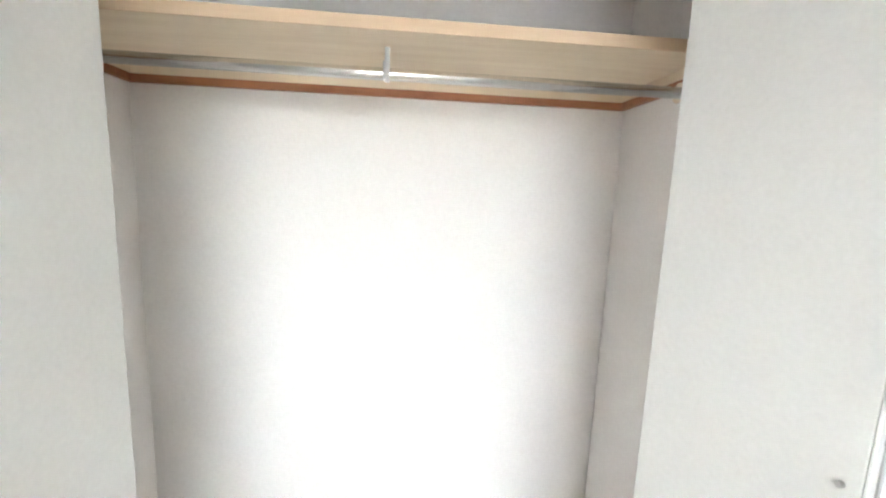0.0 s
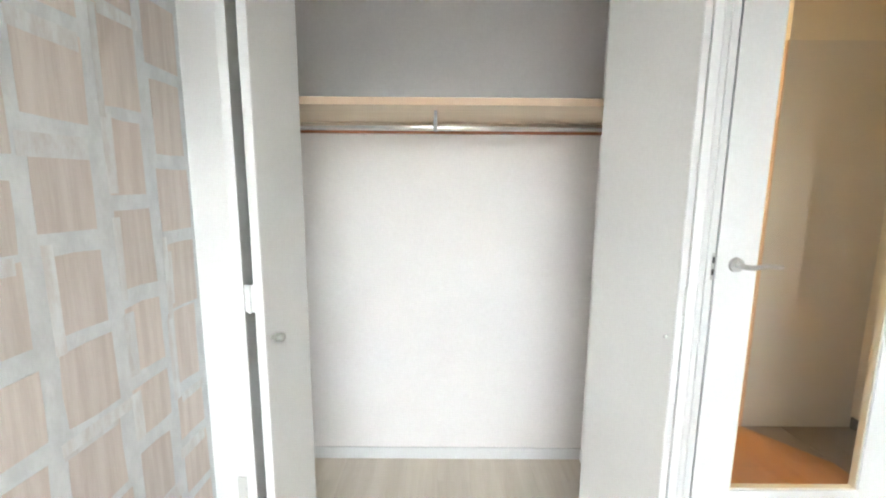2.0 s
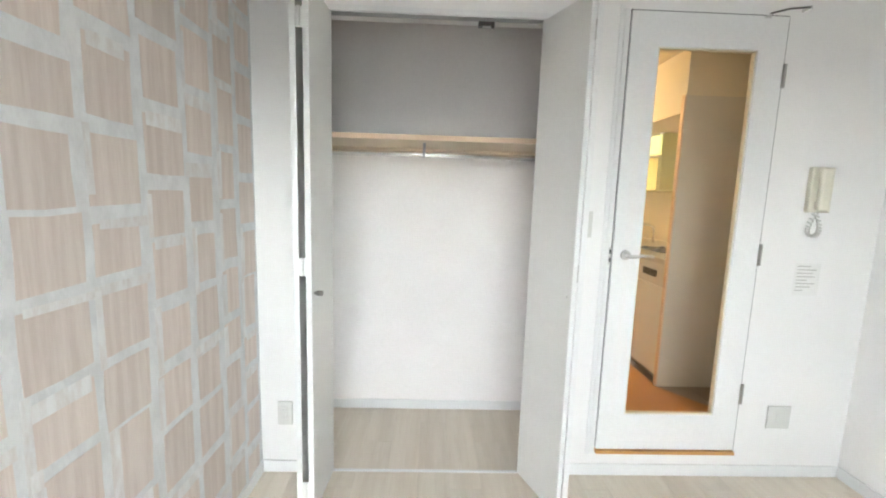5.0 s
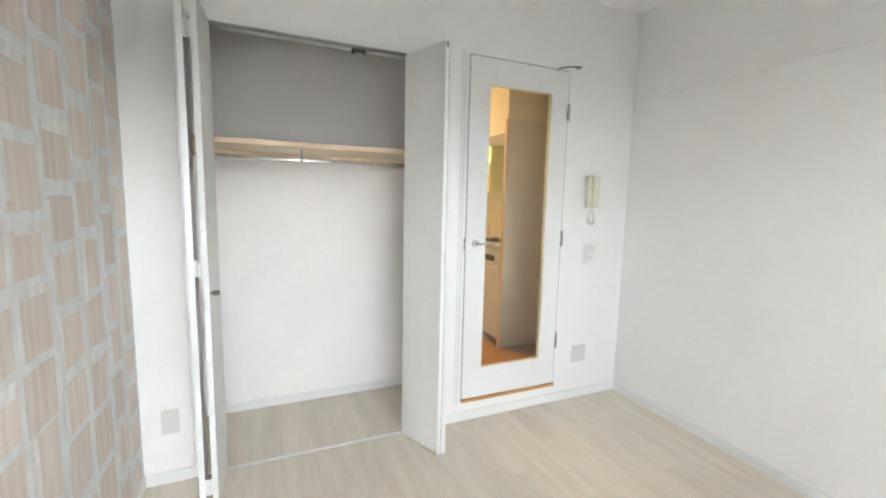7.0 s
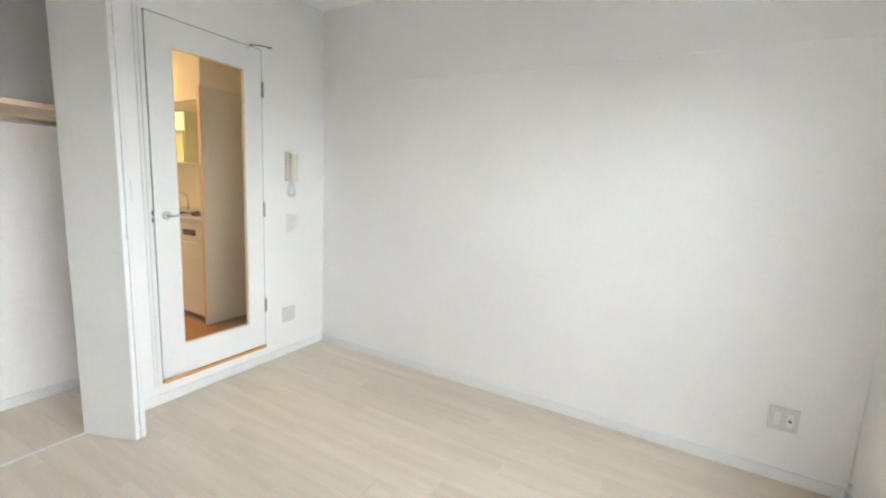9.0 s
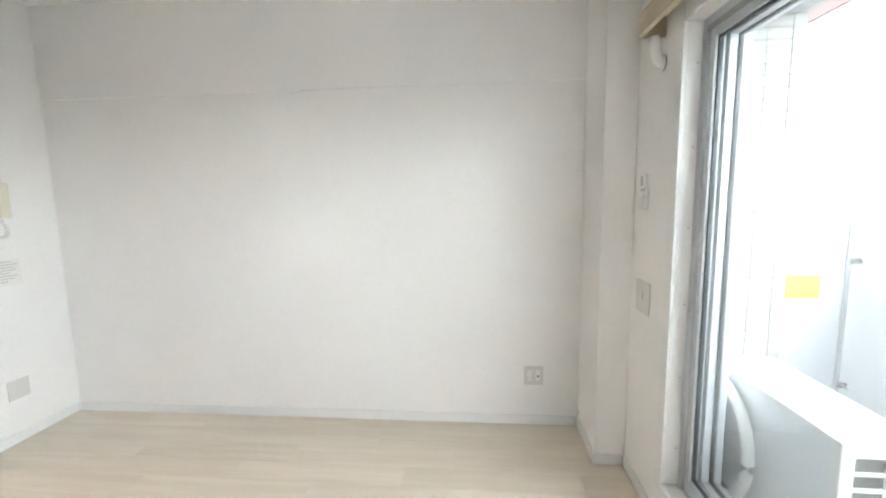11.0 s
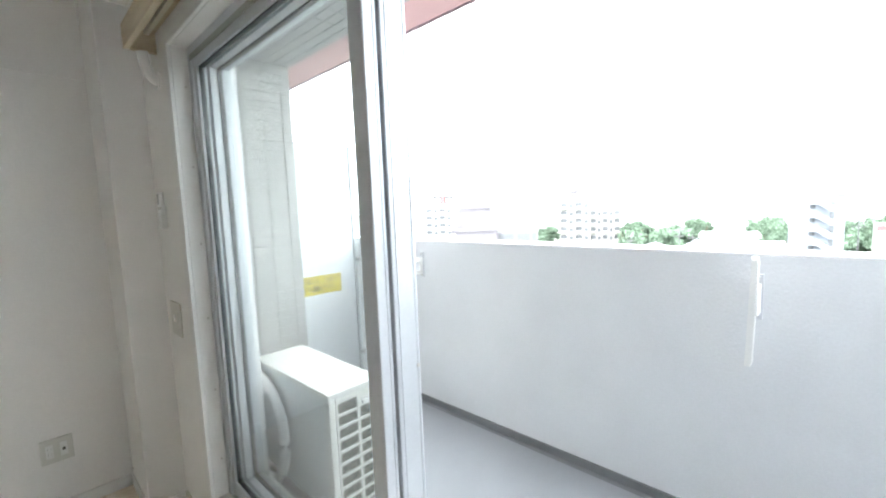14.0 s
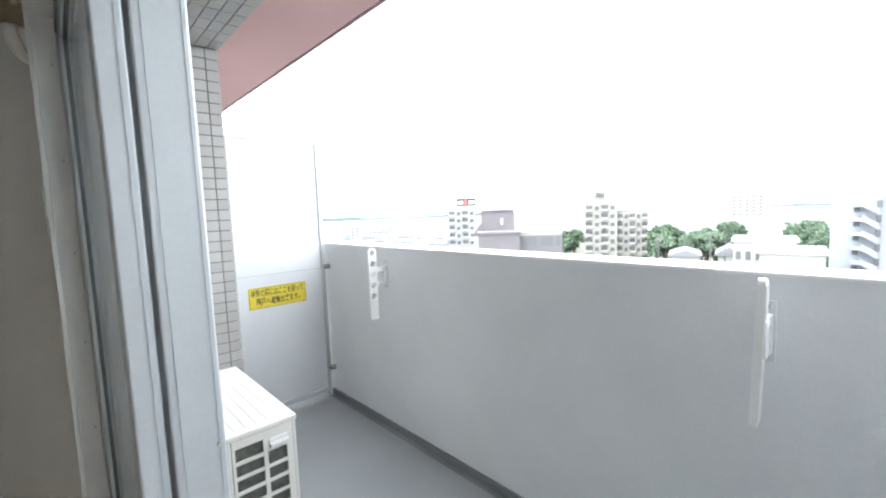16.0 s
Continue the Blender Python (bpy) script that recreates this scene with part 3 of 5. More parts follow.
# ---- glazed door to the hall ----
structure("door_frame", TRIM, (DL - 0.033, DL - 0.010, -0.010, 0.1, DB - 0.02, DT + 0.0045), (DL - 0.052, DL - 0.0335, -0.006, -0.0005, DB - 0.03, DT + 0.02), label="white door frame", bevel=0.001)
structure("door_threshold", THRESH, (DL - 0.003, DR + 0.001, -0.018, 0.1, DB - 0.0195, DB - 0.003), label="pale wooden threshold", bevel=0.001)
door = tagged(new("door_1"), "white hinged door with a full-height clear glass panel, shut", "door", kind="structure")
door.location = (DR, 0, DB)
dy0, dy1 = -0.004, 0.03
boxes("leaf", GLOSSW, door, (DL, GL, dy0, dy1, DB, DT), (GR, DR, dy0, dy1, DB, DT), (GL, GR, dy0, dy1, DB, GB), (GL, GR, dy0, dy1, GT, DT), label="white leaf")
boxes("glazing_bead", BEIGE, door, (GL, GL + 0.006, dy0 + 0.003, dy1 - 0.006, GB, GT), (GR - 0.006, GR, dy0 + 0.006, dy1 - 0.006, GB, GT), (GL + 0.006, GR - 0.006, dy0 + 0.006, dy1 - 0.006, GB, GB + 0.006), (GL + 0.006, GR - 0.006, dy0 + 0.006, dy1 - 0.006, GT - 0.006, GT), label="cream glazing bead")
boxes("pane", DGLASS, door, (GL + 0.0065, GR - 0.0065, 0.003, 0.007, GB + 0.0065, GT - 0.0065), label="clear glass panel")
for z in (0.44, 1.13, 1.93):
    bm = bmesh.new()
    rod(bm, (DR + 0.004, dy0 - 0.004, z - 0.05), (DR + 0.004, dy0 - 0.004, z + 0.05), 0.0075)
    rod(bm, (DR + 0.004, dy0 - 0.004, z - 0.004), (DR + 0.004, dy0 - 0.004, z + 0.004), 0.0082)
    part("hinge", bm, KNOBM, door, "steel knuckle hinge")
handle = new("door_handle")
handle.parent = door
handle.location = Vector((0.712, -0.03, 1.112)) - door.location
bm = bmesh.new()
rod(bm, (0.712, dy0 - 0.0005, 1.112), (0.712, dy0 - 0.008, 1.112), 0.024, 0.022, sides=28)
part("rose", bm, STEEL, handle, "round steel rose", smooth=False)
bm = bmesh.new()
tube(bm, [(0.712, dy0 - 0.008, 1.112), (0.712, dy0 - 0.042, 1.112), (0.717, dy0 - 0.052, 1.112), (0.732, dy0 - 0.058, 1.113), (0.765, dy0 - 0.058, 1.117), (0.79, dy0 - 0.056, 1.117), (0.815, dy0 - 0.054, 1.114)], 0.0078, 12)
part("lever", bm, STEEL, handle, "curved steel lever", smooth=True)
boxes("latch_plate", STEEL, door, (DL - 0.020, DL - 0.0101, -0.0112, -0.0101, 1.065, 1.15), label="steel latch plate")
boxes("latch_bolt", DARK, door, (DL - 0.018, DL - 0.0106, -0.0118, -0.0103, 1.08, 1.098), (DL - 0.018, DL - 0.0106, -0.0118, -0.0103, 1.118, 1.138), label="dark latch openings")
# dark strips draw the shade in the gaps round the leaf
boxes("gap_shade", DARKM, door, (DL - 0.0098, DL - 0.0003, dy0 + 0.008, dy1, DB + 0.01, DT), (DL, DR, dy0 + 0.003, dy1, DT + 0.0003, DT + 0.0045), (DR + 0.0003, DR + 0.0045, dy0 + 0.003, dy1, DB, DT), label="dark strips for the shade in the door gaps")
stay = thing("door_stay", (1.30, -0.03, 2.19), "thin metal door stay arm over the glazed door", "door stay")
bm = bmesh.new()
tube(bm, [(1.245, dy0 - 0.012, 2.182), (1.30, -0.05, 2.19), (1.40, -0.04, 2.205)], 0.004, 8)
part("arm", bm, DARKM, stay, "dark metal arm", smooth=True)
boxes("stay_foot", STEEL, stay, (1.394, 1.404, -0.044, -0.0008, 2.198, 2.21), bevel=0.002)
boxes("stay_foot", STEEL, stay, (1.232, 1.256, dy0 - 0.009, dy0 - 0.0005, 2.169, 2.1775), bevel=0.001)


# ---- wall fittings ----
def plate_thing(name, cx, cz, w, h, axis, wall, label, category, mat=PLATE, group=""):
    """A fitting plate on a wall: axis says which way it looks."""
    t = 0.007
    loc = {"-y": (cx, wall, cz), "-x": (wall, cx, cz), "+y": (cx, wall, cz)}[axis]
    th = thing(name, loc, label, category, group)
    span = {"-y": (cx - w / 2, cx + w / 2, wall - t, wall - 0.0006), "+y": (cx - w / 2, cx + w / 2, wall + 0.0006, wall + t), "-x": (wall - t, wall - 0.0006, cx - w / 2, cx + w / 2)}[axis]
    boxes("plate", mat, th, (*span, cz - h / 2, cz + h / 2), bevel=0.002)
    return th


def on_plate(th, name, mat, cx, cz, w, h, axis, wall, depth=0.0025, label=""):
    a, b = 0.0072, 0.0072 + depth
    span = {"-y": (cx - w / 2, cx + w / 2, wall - b, wall - a), "+y": (cx - w / 2, cx + w / 2, wall + a, wall + b), "-x": (wall - b, wall - a, cx - w / 2, cx + w / 2)}[axis]
    return boxes(name, mat, th, (*span, cz - h / 2, cz + h / 2), label=label, bevel=min(depth * 0.3, 0.0008))


o = plate_thing("wall_outlet", -0.87, 0.305, 0.07, 0.118, "-y", 0, "ivory double mains outlet beside the closet", "outlet", PLATE)
on_plate(o, "insert", PLATE, -0.87, 0.305, 0.026, 0.066, "-y", 0, 0.002, "ivory socket insert")
for dz in (0.018, -0.018):
    for dx in (-0.006, 0.006):
        boxes("slot", INK, o, (-0.87 + dx - 0.0012, -0.87 + dx + 0.0012, -0.0101, -0.0095, 0.305 + dz - 0.004, 0.305 + dz + 0.004))
o = plate_thing("blank_outlet", 1.553, 0.32, 0.116, 0.118, "-y", 0, "grey-white square outlet plate between door and corner", "outlet", PLATE)
on_plate(o, "insert", PLATE, 1.553, 0.32, 0.03, 0.062, "-y", 0, 0.002)
o = plate_thing("tv_outlet", -3.0851, 0.318, 0.116, 0.118, "-x", E, "grey-white square aerial outlet plate low on the wall", "outlet", PLATE)
on_plate(o, "insert", PLASTICW, -3.06, 0.318, 0.026, 0.066, "-x", E, 0.0015)
on_plate(o, "insert", PLASTICW, -3.11, 0.318, 0.026, 0.066, "-x", E, 0.0015)
bm = bmesh.new()
rod(bm, (E - 0.0089, -3.11, 0.318), (E - 0.017, -3.11, 0.318), 0.0055)
part("aerial_socket", bm, DARKM, o, "dark aerial socket")
for dz in (0.014, -0.014):
    for dy in (-0.006, 0.006):
        boxes("slot", INK, o, (E - 0.0093, E - 0.0086, -3.06 + dy - 0.0012, -3.06 + dy + 0.0012, 0.318 + dz - 0.004, 0.318 + dz + 0.004))
o = plate_thing("light_switch", 0.51, 1.25, 0.07, 0.12, "-y", 0, "grey-white light switch plate beside the closet", "switch", PLATE)
on_plate(o, "rocker", PLASTICW, 0.51, 1.25, 0.028, 0.066, "-y", 0, 0.003, "white rocker")
o = plate_thing("cover_plate", 1.372, 0.945, 0.15, 0.15, "+y", S, "grey-white square cover plate beside the window", "cover plate", PLATE)
on_plate(o, "boss", PLASTICW, 1.37, 0.95, 0.016, 0.03, "+y", S, 0.008)

remote = thing("remote_control", (1.39, S, 1.453), "white air-conditioner remote control in a wall holder", "remote control")
boxes("holder", PLASTICW, remote, (1.362, 1.418, S + 0.0006, S + 0.006, 1.348, 1.443), (1.362, 1.366, S + 0.006, S + 0.024, 1.348, 1.413), (1.414, 1.418, S + 0.006, S + 0.024, 1.348, 1.413), (1.366, 1.414, S + 0.02, S + 0.024, 1.348, 1.403), bevel=0.001, label="white holder")
boxes("handset", COPING, remote, (1.3665, 1.4135, S + 0.0065, S + 0.0225, 1.353, 1.503), bevel=0.003, label="white handset")
boxes("display", CLIPM, remote, (1.377, 1.403, S + 0.0226, S + 0.0235, 1.451, 1.496), label="dark display")
boxes("button", STEEL, remote, (1.353, 1.40, S + 0.0226, S + 0.0242, 1.428, 1.441), bevel=0.0005)

phone = thing("intercom", (1.58, 0, 1.44), "ivory wall intercom with a handset and coiled cord", "intercom")
boxes("body", BEIGE, phone, (1.528, 1.632, -0.028, -0.0006, 1.335, 1.54), bevel=0.006)
bm = bmesh.new()
box(bm, 1.552, 1.60, -0.056, -0.032, 1.342, 1.536, 0.008)
box(bm, 1.55, 1.592, -0.052, -0.0285, 1.35, 1.385, 0.005)
box(bm, 1.55, 1.592, -0.052, -0.0285, 1.495, 1.53, 0.005)
part("handset", bm, BEIGE, phone, "ivory handset")
boxes("speaker_grille", PLATE, phone, *[(1.604, 1.626, -0.0292, -0.0284, 1.49 + k * 0.006, 1.493 + k * 0.006) for k in range(6)])
boxes("call_button", PLASTICW, phone, (1.604, 1.624, -0.0305, -0.0284, 1.37, 1.39), bevel=0.001)
bm = bmesh.new()
pts = []
for k in range(150):
    u = k / 149
    a = u * 2 * math.pi * 18
    sx = 1.575 + 0.028 * math.sin(u * 2 * math.pi) + 0.009 * math.cos(a)
    sz = 1.335 - 0.11 * math.sin(u * math.pi) + 0.009 * math.sin(a) * 0.7
    pts.append((sx, -0.018 + 0.008 * math.sin(a), sz))
tube(bm, pts, 0.0026, 5)
part("coiled_cord", bm, PLATE, phone, "ivory coiled cord", smooth=True)

note = thing("wall_note", (1.59, 0, 1.02), "white instruction label stuck under the intercom", "label")
boxes("sheet", NOTE, note, (1.532, 1.655, -0.0014, -0.0006, 0.94, 1.095))
boxes("print", INK, note, *[(1.543, 1.543 + 1.3 * w, -0.0019, -0.00145, 1.078 - k * 0.0165, 1.0825 - k * 0.0165) for k, w in enumerate((0.05, 0.072, 0.06, 0.068, 0.04, 0.07, 0.055, 0.03))], label="faint grey print")

cap = thing("cable_cap", (E, -3.30, 0.03), "small white cable stub low in the corner", "cable")
bm = bmesh.new()
rod(bm, (1.87, -3.357 + 0.0006, 0.10), (1.87, -3.357 + 0.012, 0.10), 0.006)
part("cable_end", bm, PLASTICW, cap)

# ---- curtain box and air conditioner over the window ----
cbx = thing("curtain_box", (0.1, S, 2.08), "beige wood-grain curtain box over the window", "curtain box")
boxes("front_board", BEIGEWOOD, cbx, (W + 0.01, 1.275, -3.420, -3.402, 2.045, 2.134), label="beige wood-grain front board", bevel=0.001)
boxes("top_board", BEIGEWOOD, cbx, (W + 0.01, 1.275, S + 0.001, -3.4205, 2.122, 2.134), bevel=0.001)
boxes("end_board", BEIGEWOOD, cbx, (1.261, 1.275, S + 0.001, -3.4205, 2.045, 2.1215), bevel=0.001)
boxes("curtain_rail", DARKM, cbx, (W + 0.02, 1.25, -3.452, -3.436, 2.107, 2.1215), label="dark curtain rail")
boxes("curtain_rail", BEIGE, cbx, (W + 0.02, 1.25, -3.485, -3.469, 2.107, 2.1215), label="ivory curtain rail")

ac = thing("air_conditioner", (0.7, S, 2.22), "white wall air conditioner above the curtain box", "air conditioner")
bm = bmesh.new()
prof = [(S + 0.001, 2.142), (-3.34, 2.142), (-3.27, 2.165), (-3.245, 2.21), (-3.25, 2.40), (-3.29, 2.42), (S + 0.001, 2.42)]
ends = [[bm.verts.new((x, p[0], p[1])) for p in prof] for x in (0.32, 1.12)]
bm.faces.new(ends[0]), bm.faces.new(ends[1][::-1])
for k in range(len(prof)):
    bm.faces.new((ends[0][k], ends[0][(k + 1) % 7], ends[1][(k + 1) % 7], ends[1][k]))
part("casing", bm, PLASTICW, ac, "white plastic casing")
boxes("louvre", STEEL, ac, (0.36, 1.04, -3.36, -3.342, 2.136, 2.1415), label="grey louvre")
boxes("louvre", DARKM, ac, (0.38, 1.02, -3.395, -3.362, 2.137, 2.1415), label="dark air outlet")
boxes("indicator", PLATE, ac, (1.05, 1.105, -3.395, -3.345, 2.138, 2.1415), bevel=0.001)
bm = bmesh.new()
tube(bm, [(1.121, -3.45, 2.25), (1.15, -3.45, 2.23), (1.19, -3.452, 2.19), (1.21, -3.455, 2.136)], 0.022, 12)
part("pipe_sleeve", bm, BEIGE, ac, "ivory pipe sleeve", smooth=True)
hose = thing("pipe_cover", (1.30, S, 1.98), "white flexible pipe cover running into the wall under the curtain box", "pipe")
bm = bmesh.new()
tube(bm, [(1.26, -3.46, 2.044), (1.262, -3.462, 2.02), (1.267, -3.468, 1.99), (1.273, -3.478, 1.965), (1.28, -3.495, 1.95), (1.28, -3.509, 1.945)], 0.02, 12)
part("hose", bm, PLASTICW, hose, smooth=True)
bm = bmesh.new()
rod(bm, (1.28, S + 0.0006, 1.945), (1.28, S + 0.008, 1.945), 0.034, sides=24)
part("wall_cap", bm, PLASTICW, hose)

# ---- hall behind the glazed door ----
HE, HW, HN, HH = 1.87, 0.575, 3.6, 2.28
structure("wall_hall", HALLW, (HW - 0.08, HW, 0.1, HN, 0, HH), (HW - 0.08, 2.4, HN, HN + 0.1, 0, HH), (HE, HE + 0.1, 0.1, 0.665, 0, HH), (1.325, HE + 0.6, 0.668, 0.695, 2.003, HH),
          (1.325, 2.4, 0.695, 2.5, 1.905, HH), (2.0, 2.1, 0.695, 2.5, 0, 1.905), (1.322, 2.1, 2.5, 2.58, 0, HH), (2.1, 2.5, 2.58, HN, 0, HH), (HE, HE + 0.1, -0.0, 0.1, 0, 0.01), label="cream papered hall walls")
structure("partition_hall", PANELW, (1.3225, HE - 0.001, 0.664, 0.694, HF + 0.0005, 2.003), label="grey-beige partition panel of the kitchen niche")
structure("trim_niche", EDGE, (1.312, 1.322, 0.664, 0.694, HF + 0.0005, 2.003), label="pale wood edge of the kitchen niche")
structure("ceiling_hall", HALLW, (HW - 0.08, 2.6, 0.1, HN + 0.1, HH, HH + 0.1), label="cream hall ceiling")
structure("baseboard_hall", DARKM, (HE - 0.008, HE - 0.0005, 0.1005, 0.655, HF, HF + 0.06), (HW, HW + 0.008, 0.1005, HN, HF, HF + 0.06), label="dark hall baseboard")
structure("hall_subfloor", HALLG, (HW - 0.08, 2.5, 0.1, HN + 0.1, 0, HF - 0.006), label="grey vinyl floor")
structure("hall_vinyl", HALLG, (1.53, HE, 0.1005, 0.6645, HF - 0.0055, HF - 0.001), label="grey vinyl floor")

kit = thing("kitchen_unit", (1.62, 1.45, HF), "cream kitchenette unit with a steel sink top in a lit niche", "kitchen unit")
boxes("plinth", HALLG, kit, (1.38, 1.98, 0.70, 2.48, HF, HF + 0.045), label="brown plinth")
for y0, y1 in ((0.70, 1.17), (1.176, 1.6), (1.606, 2.04), (2.046, 2.48)):
    boxes("door", UNIT, kit, (1.325, 1.343, y0, y1, HF + 0.06, 0.80), label="cream door", bevel=0.002)
boxes("drawer", UNIT, kit, (1.325, 1.343, 0.70, 1.17, 0.812, 0.955), (1.325, 1.343, 1.176, 2.48, 0.812, 0.955), label="cream drawer front", bevel=0.002)
boxes("grip", DARKM, kit, (1.318, 1.3245, 0.80, 0.97, 0.858, 0.905), label="dark recessed grip")
boxes("carcass", UNIT, kit, (1.344, 1.98, 0.70, 2.48, HF + 0.056, 0.956))
boxes("worktop", STEEL, kit, (1.31, 1.985, 0.696, 2.485, 0.957, 0.995), label="steel worktop", bevel=0.004)
bm = bmesh.new()
box(bm, 1.45, 1.62, 1.0, 1.32, 0.9955, 1.006, 0.003)
for a, b in ((1.475, 1.04), (1.475, 1.2), (1.595, 1.04), (1.595, 1.2)):
    rod(bm, (a, b + 0.04, 1.006), (a, b + 0.04, 1.016), 0.02)
part("hob", bm, DARKM, kit, "dark hob")
bm = bmesh.new()
tube(bm, [(1.8, 1.75, 0.995), (1.8, 1.75, 1.12), (1.77, 1.75, 1.15), (1.66, 1.72, 1.165), (1.60, 1.70, 1.155)], 0.011, 10)
part("tap", bm, CHROME, kit, "chrome swivel tap", smooth=True)
cab = thing("wall_cabinet", (1.8, 1.9, 1.45), "wall cabinet over the worktop, yellow-green light in its colour", "cabinet")
boxes("body", LIMELIT, cab, (1.62, 1.998, 1.42, 2.47, 1.45, 1.903), bevel=0.002)
boxes("door", LIMELIT, cab, (1.60, 1.6195, 1.425, 1.76, 1.45, 1.712), bevel=0.002)
boxes("door", LIMELIT, cab, (1.60, 1.6195, 1.766, 2.10, 1.45, 1.712), bevel=0.002)
boxes("shelf", PLASTICW, cab, (1.585, 1.6195, 1.42, 2.10, 1.7135, 1.728), bevel=0.001)
# added emitting panel: stands for the brightly lit open compartment of the cabinet
kl = thing("kitchen_lamp", (1.61, 1.6, 1.81), "added glowing panel for the lit compartment over the wall cabinet doors", "lamp")
boxes("tube", COOL, kl, (1.602, 1.6185, 1.43, 2.09, 1.74, 1.886), bevel=0.004)
boxes("fitting", PLASTICW, kl, (1.596, 1.6195, 1.425, 2.10, 1.887, 1.9035), bevel=0.002)
hl = thing("ceiling_lamp", (0.95, 1.9, HH), "round warm lamp on the hall ceiling", "lamp")
bm = bmesh.new()
rod(bm, (0.95, 1.7, HH - 0.012), (0.95, 1.7, HH - 0.0005), 0.10, sides=28)
part("base", bm, PLASTICW, hl)
bm = bmesh.new()
rod(bm, (0.95, 1.7, HH - 0.05), (0.95, 1.7, HH - 0.0125), 0.07, 0.09, sides=28)
part("shade", bm, WARM, hl, "warm glowing shade")

# ---- balcony things ----
screen = thing("partition_screen", (BE, (PY + BS) / 2, BZ), "white balcony partition board in a grey metal frame", "partition")
boxes("board", BOARD, screen, (BE, BE + 0.008, -4.86, PY - 0.002, 0.13, 1.006), label="lower white board")
boxes("board", BOARD, screen, (BE, BE + 0.008, -4.86, PY - 0.002, 1.012, 1.868), label="upper white board")
boxes("joint", POST, screen, (BE - 0.003, BE + 0.012, -4.86, PY - 0.002, 1.0062, 1.0118))
boxes("post", POST, screen, (BE - 0.012, BE + 0.02, -4.885, -4.8605, BZ, 1.885), label="grey metal post", bevel=0.002)
boxes("bottom_rail", POST, screen, (BE - 0.012, BE + 0.02, -4.86, PY - 0.002, 0.1, 0.1295), label="grey metal rail", bevel=0.002)
boxes("top_rail", BOARD, screen, (BE - 0.008, BE + 0.016, -4.86, PY - 0.002, 1.8685, 1.885), bevel=0.002)
for z in (1.017, 0.276):
    bm = bmesh.new()
    box(bm, BE - 0.03, BE - 0.0125, -4.914, -4.87, z - 0.016, z + 0.016, 0.001)
    rod(bm, (BE - 0.03, -4.885, z), (BE - 0.055, -4.885, z), 0.011)
    rod(bm, (BE - 0.055, -4.885, z), (BE - 0.07, -4.885, z), 0.006)
    part("clamp", bm, KNOBM, screen, "steel clamp with a bolt")
sign = thing("escape_sign", (BE, -4.55, 0.86), "yellow escape notice with black writing on the partition board", "sign")
boxes("sheet", YELLOW, sign, (BE - 0.0012, BE - 0.0003, -4.735, -4.355, 0.793, 0.932), label="yellow sheet")
boxes("border", SIGNINK, sign, *[(BE - 0.0018, BE - 0.00125, a, b, c, d) for a, b, c, d in ((-4.731, -4.359, 0.926, 0.928), (-4.731, -4.359, 0.797, 0.799), (-4.731, -4.729, 0.799, 0.926), (-4.361, -4.359, 0.799, 0.926))], label="thin dark border line")


def written(text, size, place, turn, mat, parent, width=None, name="writing"):
    cu = bpy.data.curves.new(name, "FONT")
    cu.offset = 0.0006
    cu.body, cu.size, cu.extrude, cu.align_x, cu.align_y = text, size, 0.0003, "CENTER", "CENTER"
    ob = new(name, cu)
    dep = bpy.context.evaluated_depsgraph_get()
    mesh = bpy.data.meshes.new_from_object(ob.evaluated_get(dep))
    bpy.data.objects.remove(ob)
    if not len(mesh.vertices):
        return None
    co = np.array([v.co[:] for v in mesh.vertices])
    if width:
        mesh.transform(Matrix.Diagonal((width / max(np.ptp(co[:, 0]), 1e-6), 1, 1, 1)))
    mesh.materials.clear()
    mesh.materials.append(mat)
    ob = new(name, mesh)
    ob.parent = parent
    ob.matrix_basis = Matrix.Translation(Vector(place) - parent.location) @ turn
    return ob


flat = Matrix(((0, 0, -1, 0), (-1, 0, 0, 0), (0, 1, 0, 0), (0, 0, 0, 1)))
written("非常の際にはここを破って", 0.05, (BE - 0.0018, -4.545, 0.892), flat, SIGNINK, sign, 0.345)
written("隣戸へ避難出来ます。", 0.05, (BE - 0.0018, -4.555, 0.835), flat, SIGNINK, sign, 0.285)

west = thing("partition_screen", (BW, -4.5, BZ), "white balcony partition board with a grey metal post", "partition")
boxes("board", BOARD, west, (BW - 0.05, BW - 0.042, -4.86, -3.86, 0.13, 1.868))
boxes("post", POST, west, (BW - 0.06, BW - 0.03, -4.89, -4.8605, BZ, 1.885), label="grey metal post", bevel=0.002)
boxes("rail", BOARD, west, (BW - 0.041, BW - 0.015, -4.86, -3.86, 1.0, 1.04), bevel=0.002, label="white middle rail")
bm = bmesh.new()
box(bm, BW - 0.03, BW + 0.05, -4.914, -4.909, 1.0, 1.042, 0.0005)
rod(bm, (BW + 0.0, -4.909, 1.021), (BW + 0.0, -4.89, 1.021), 0.009)
part("clamp", bm, STEEL, west, "steel clamp plate with a bolt")


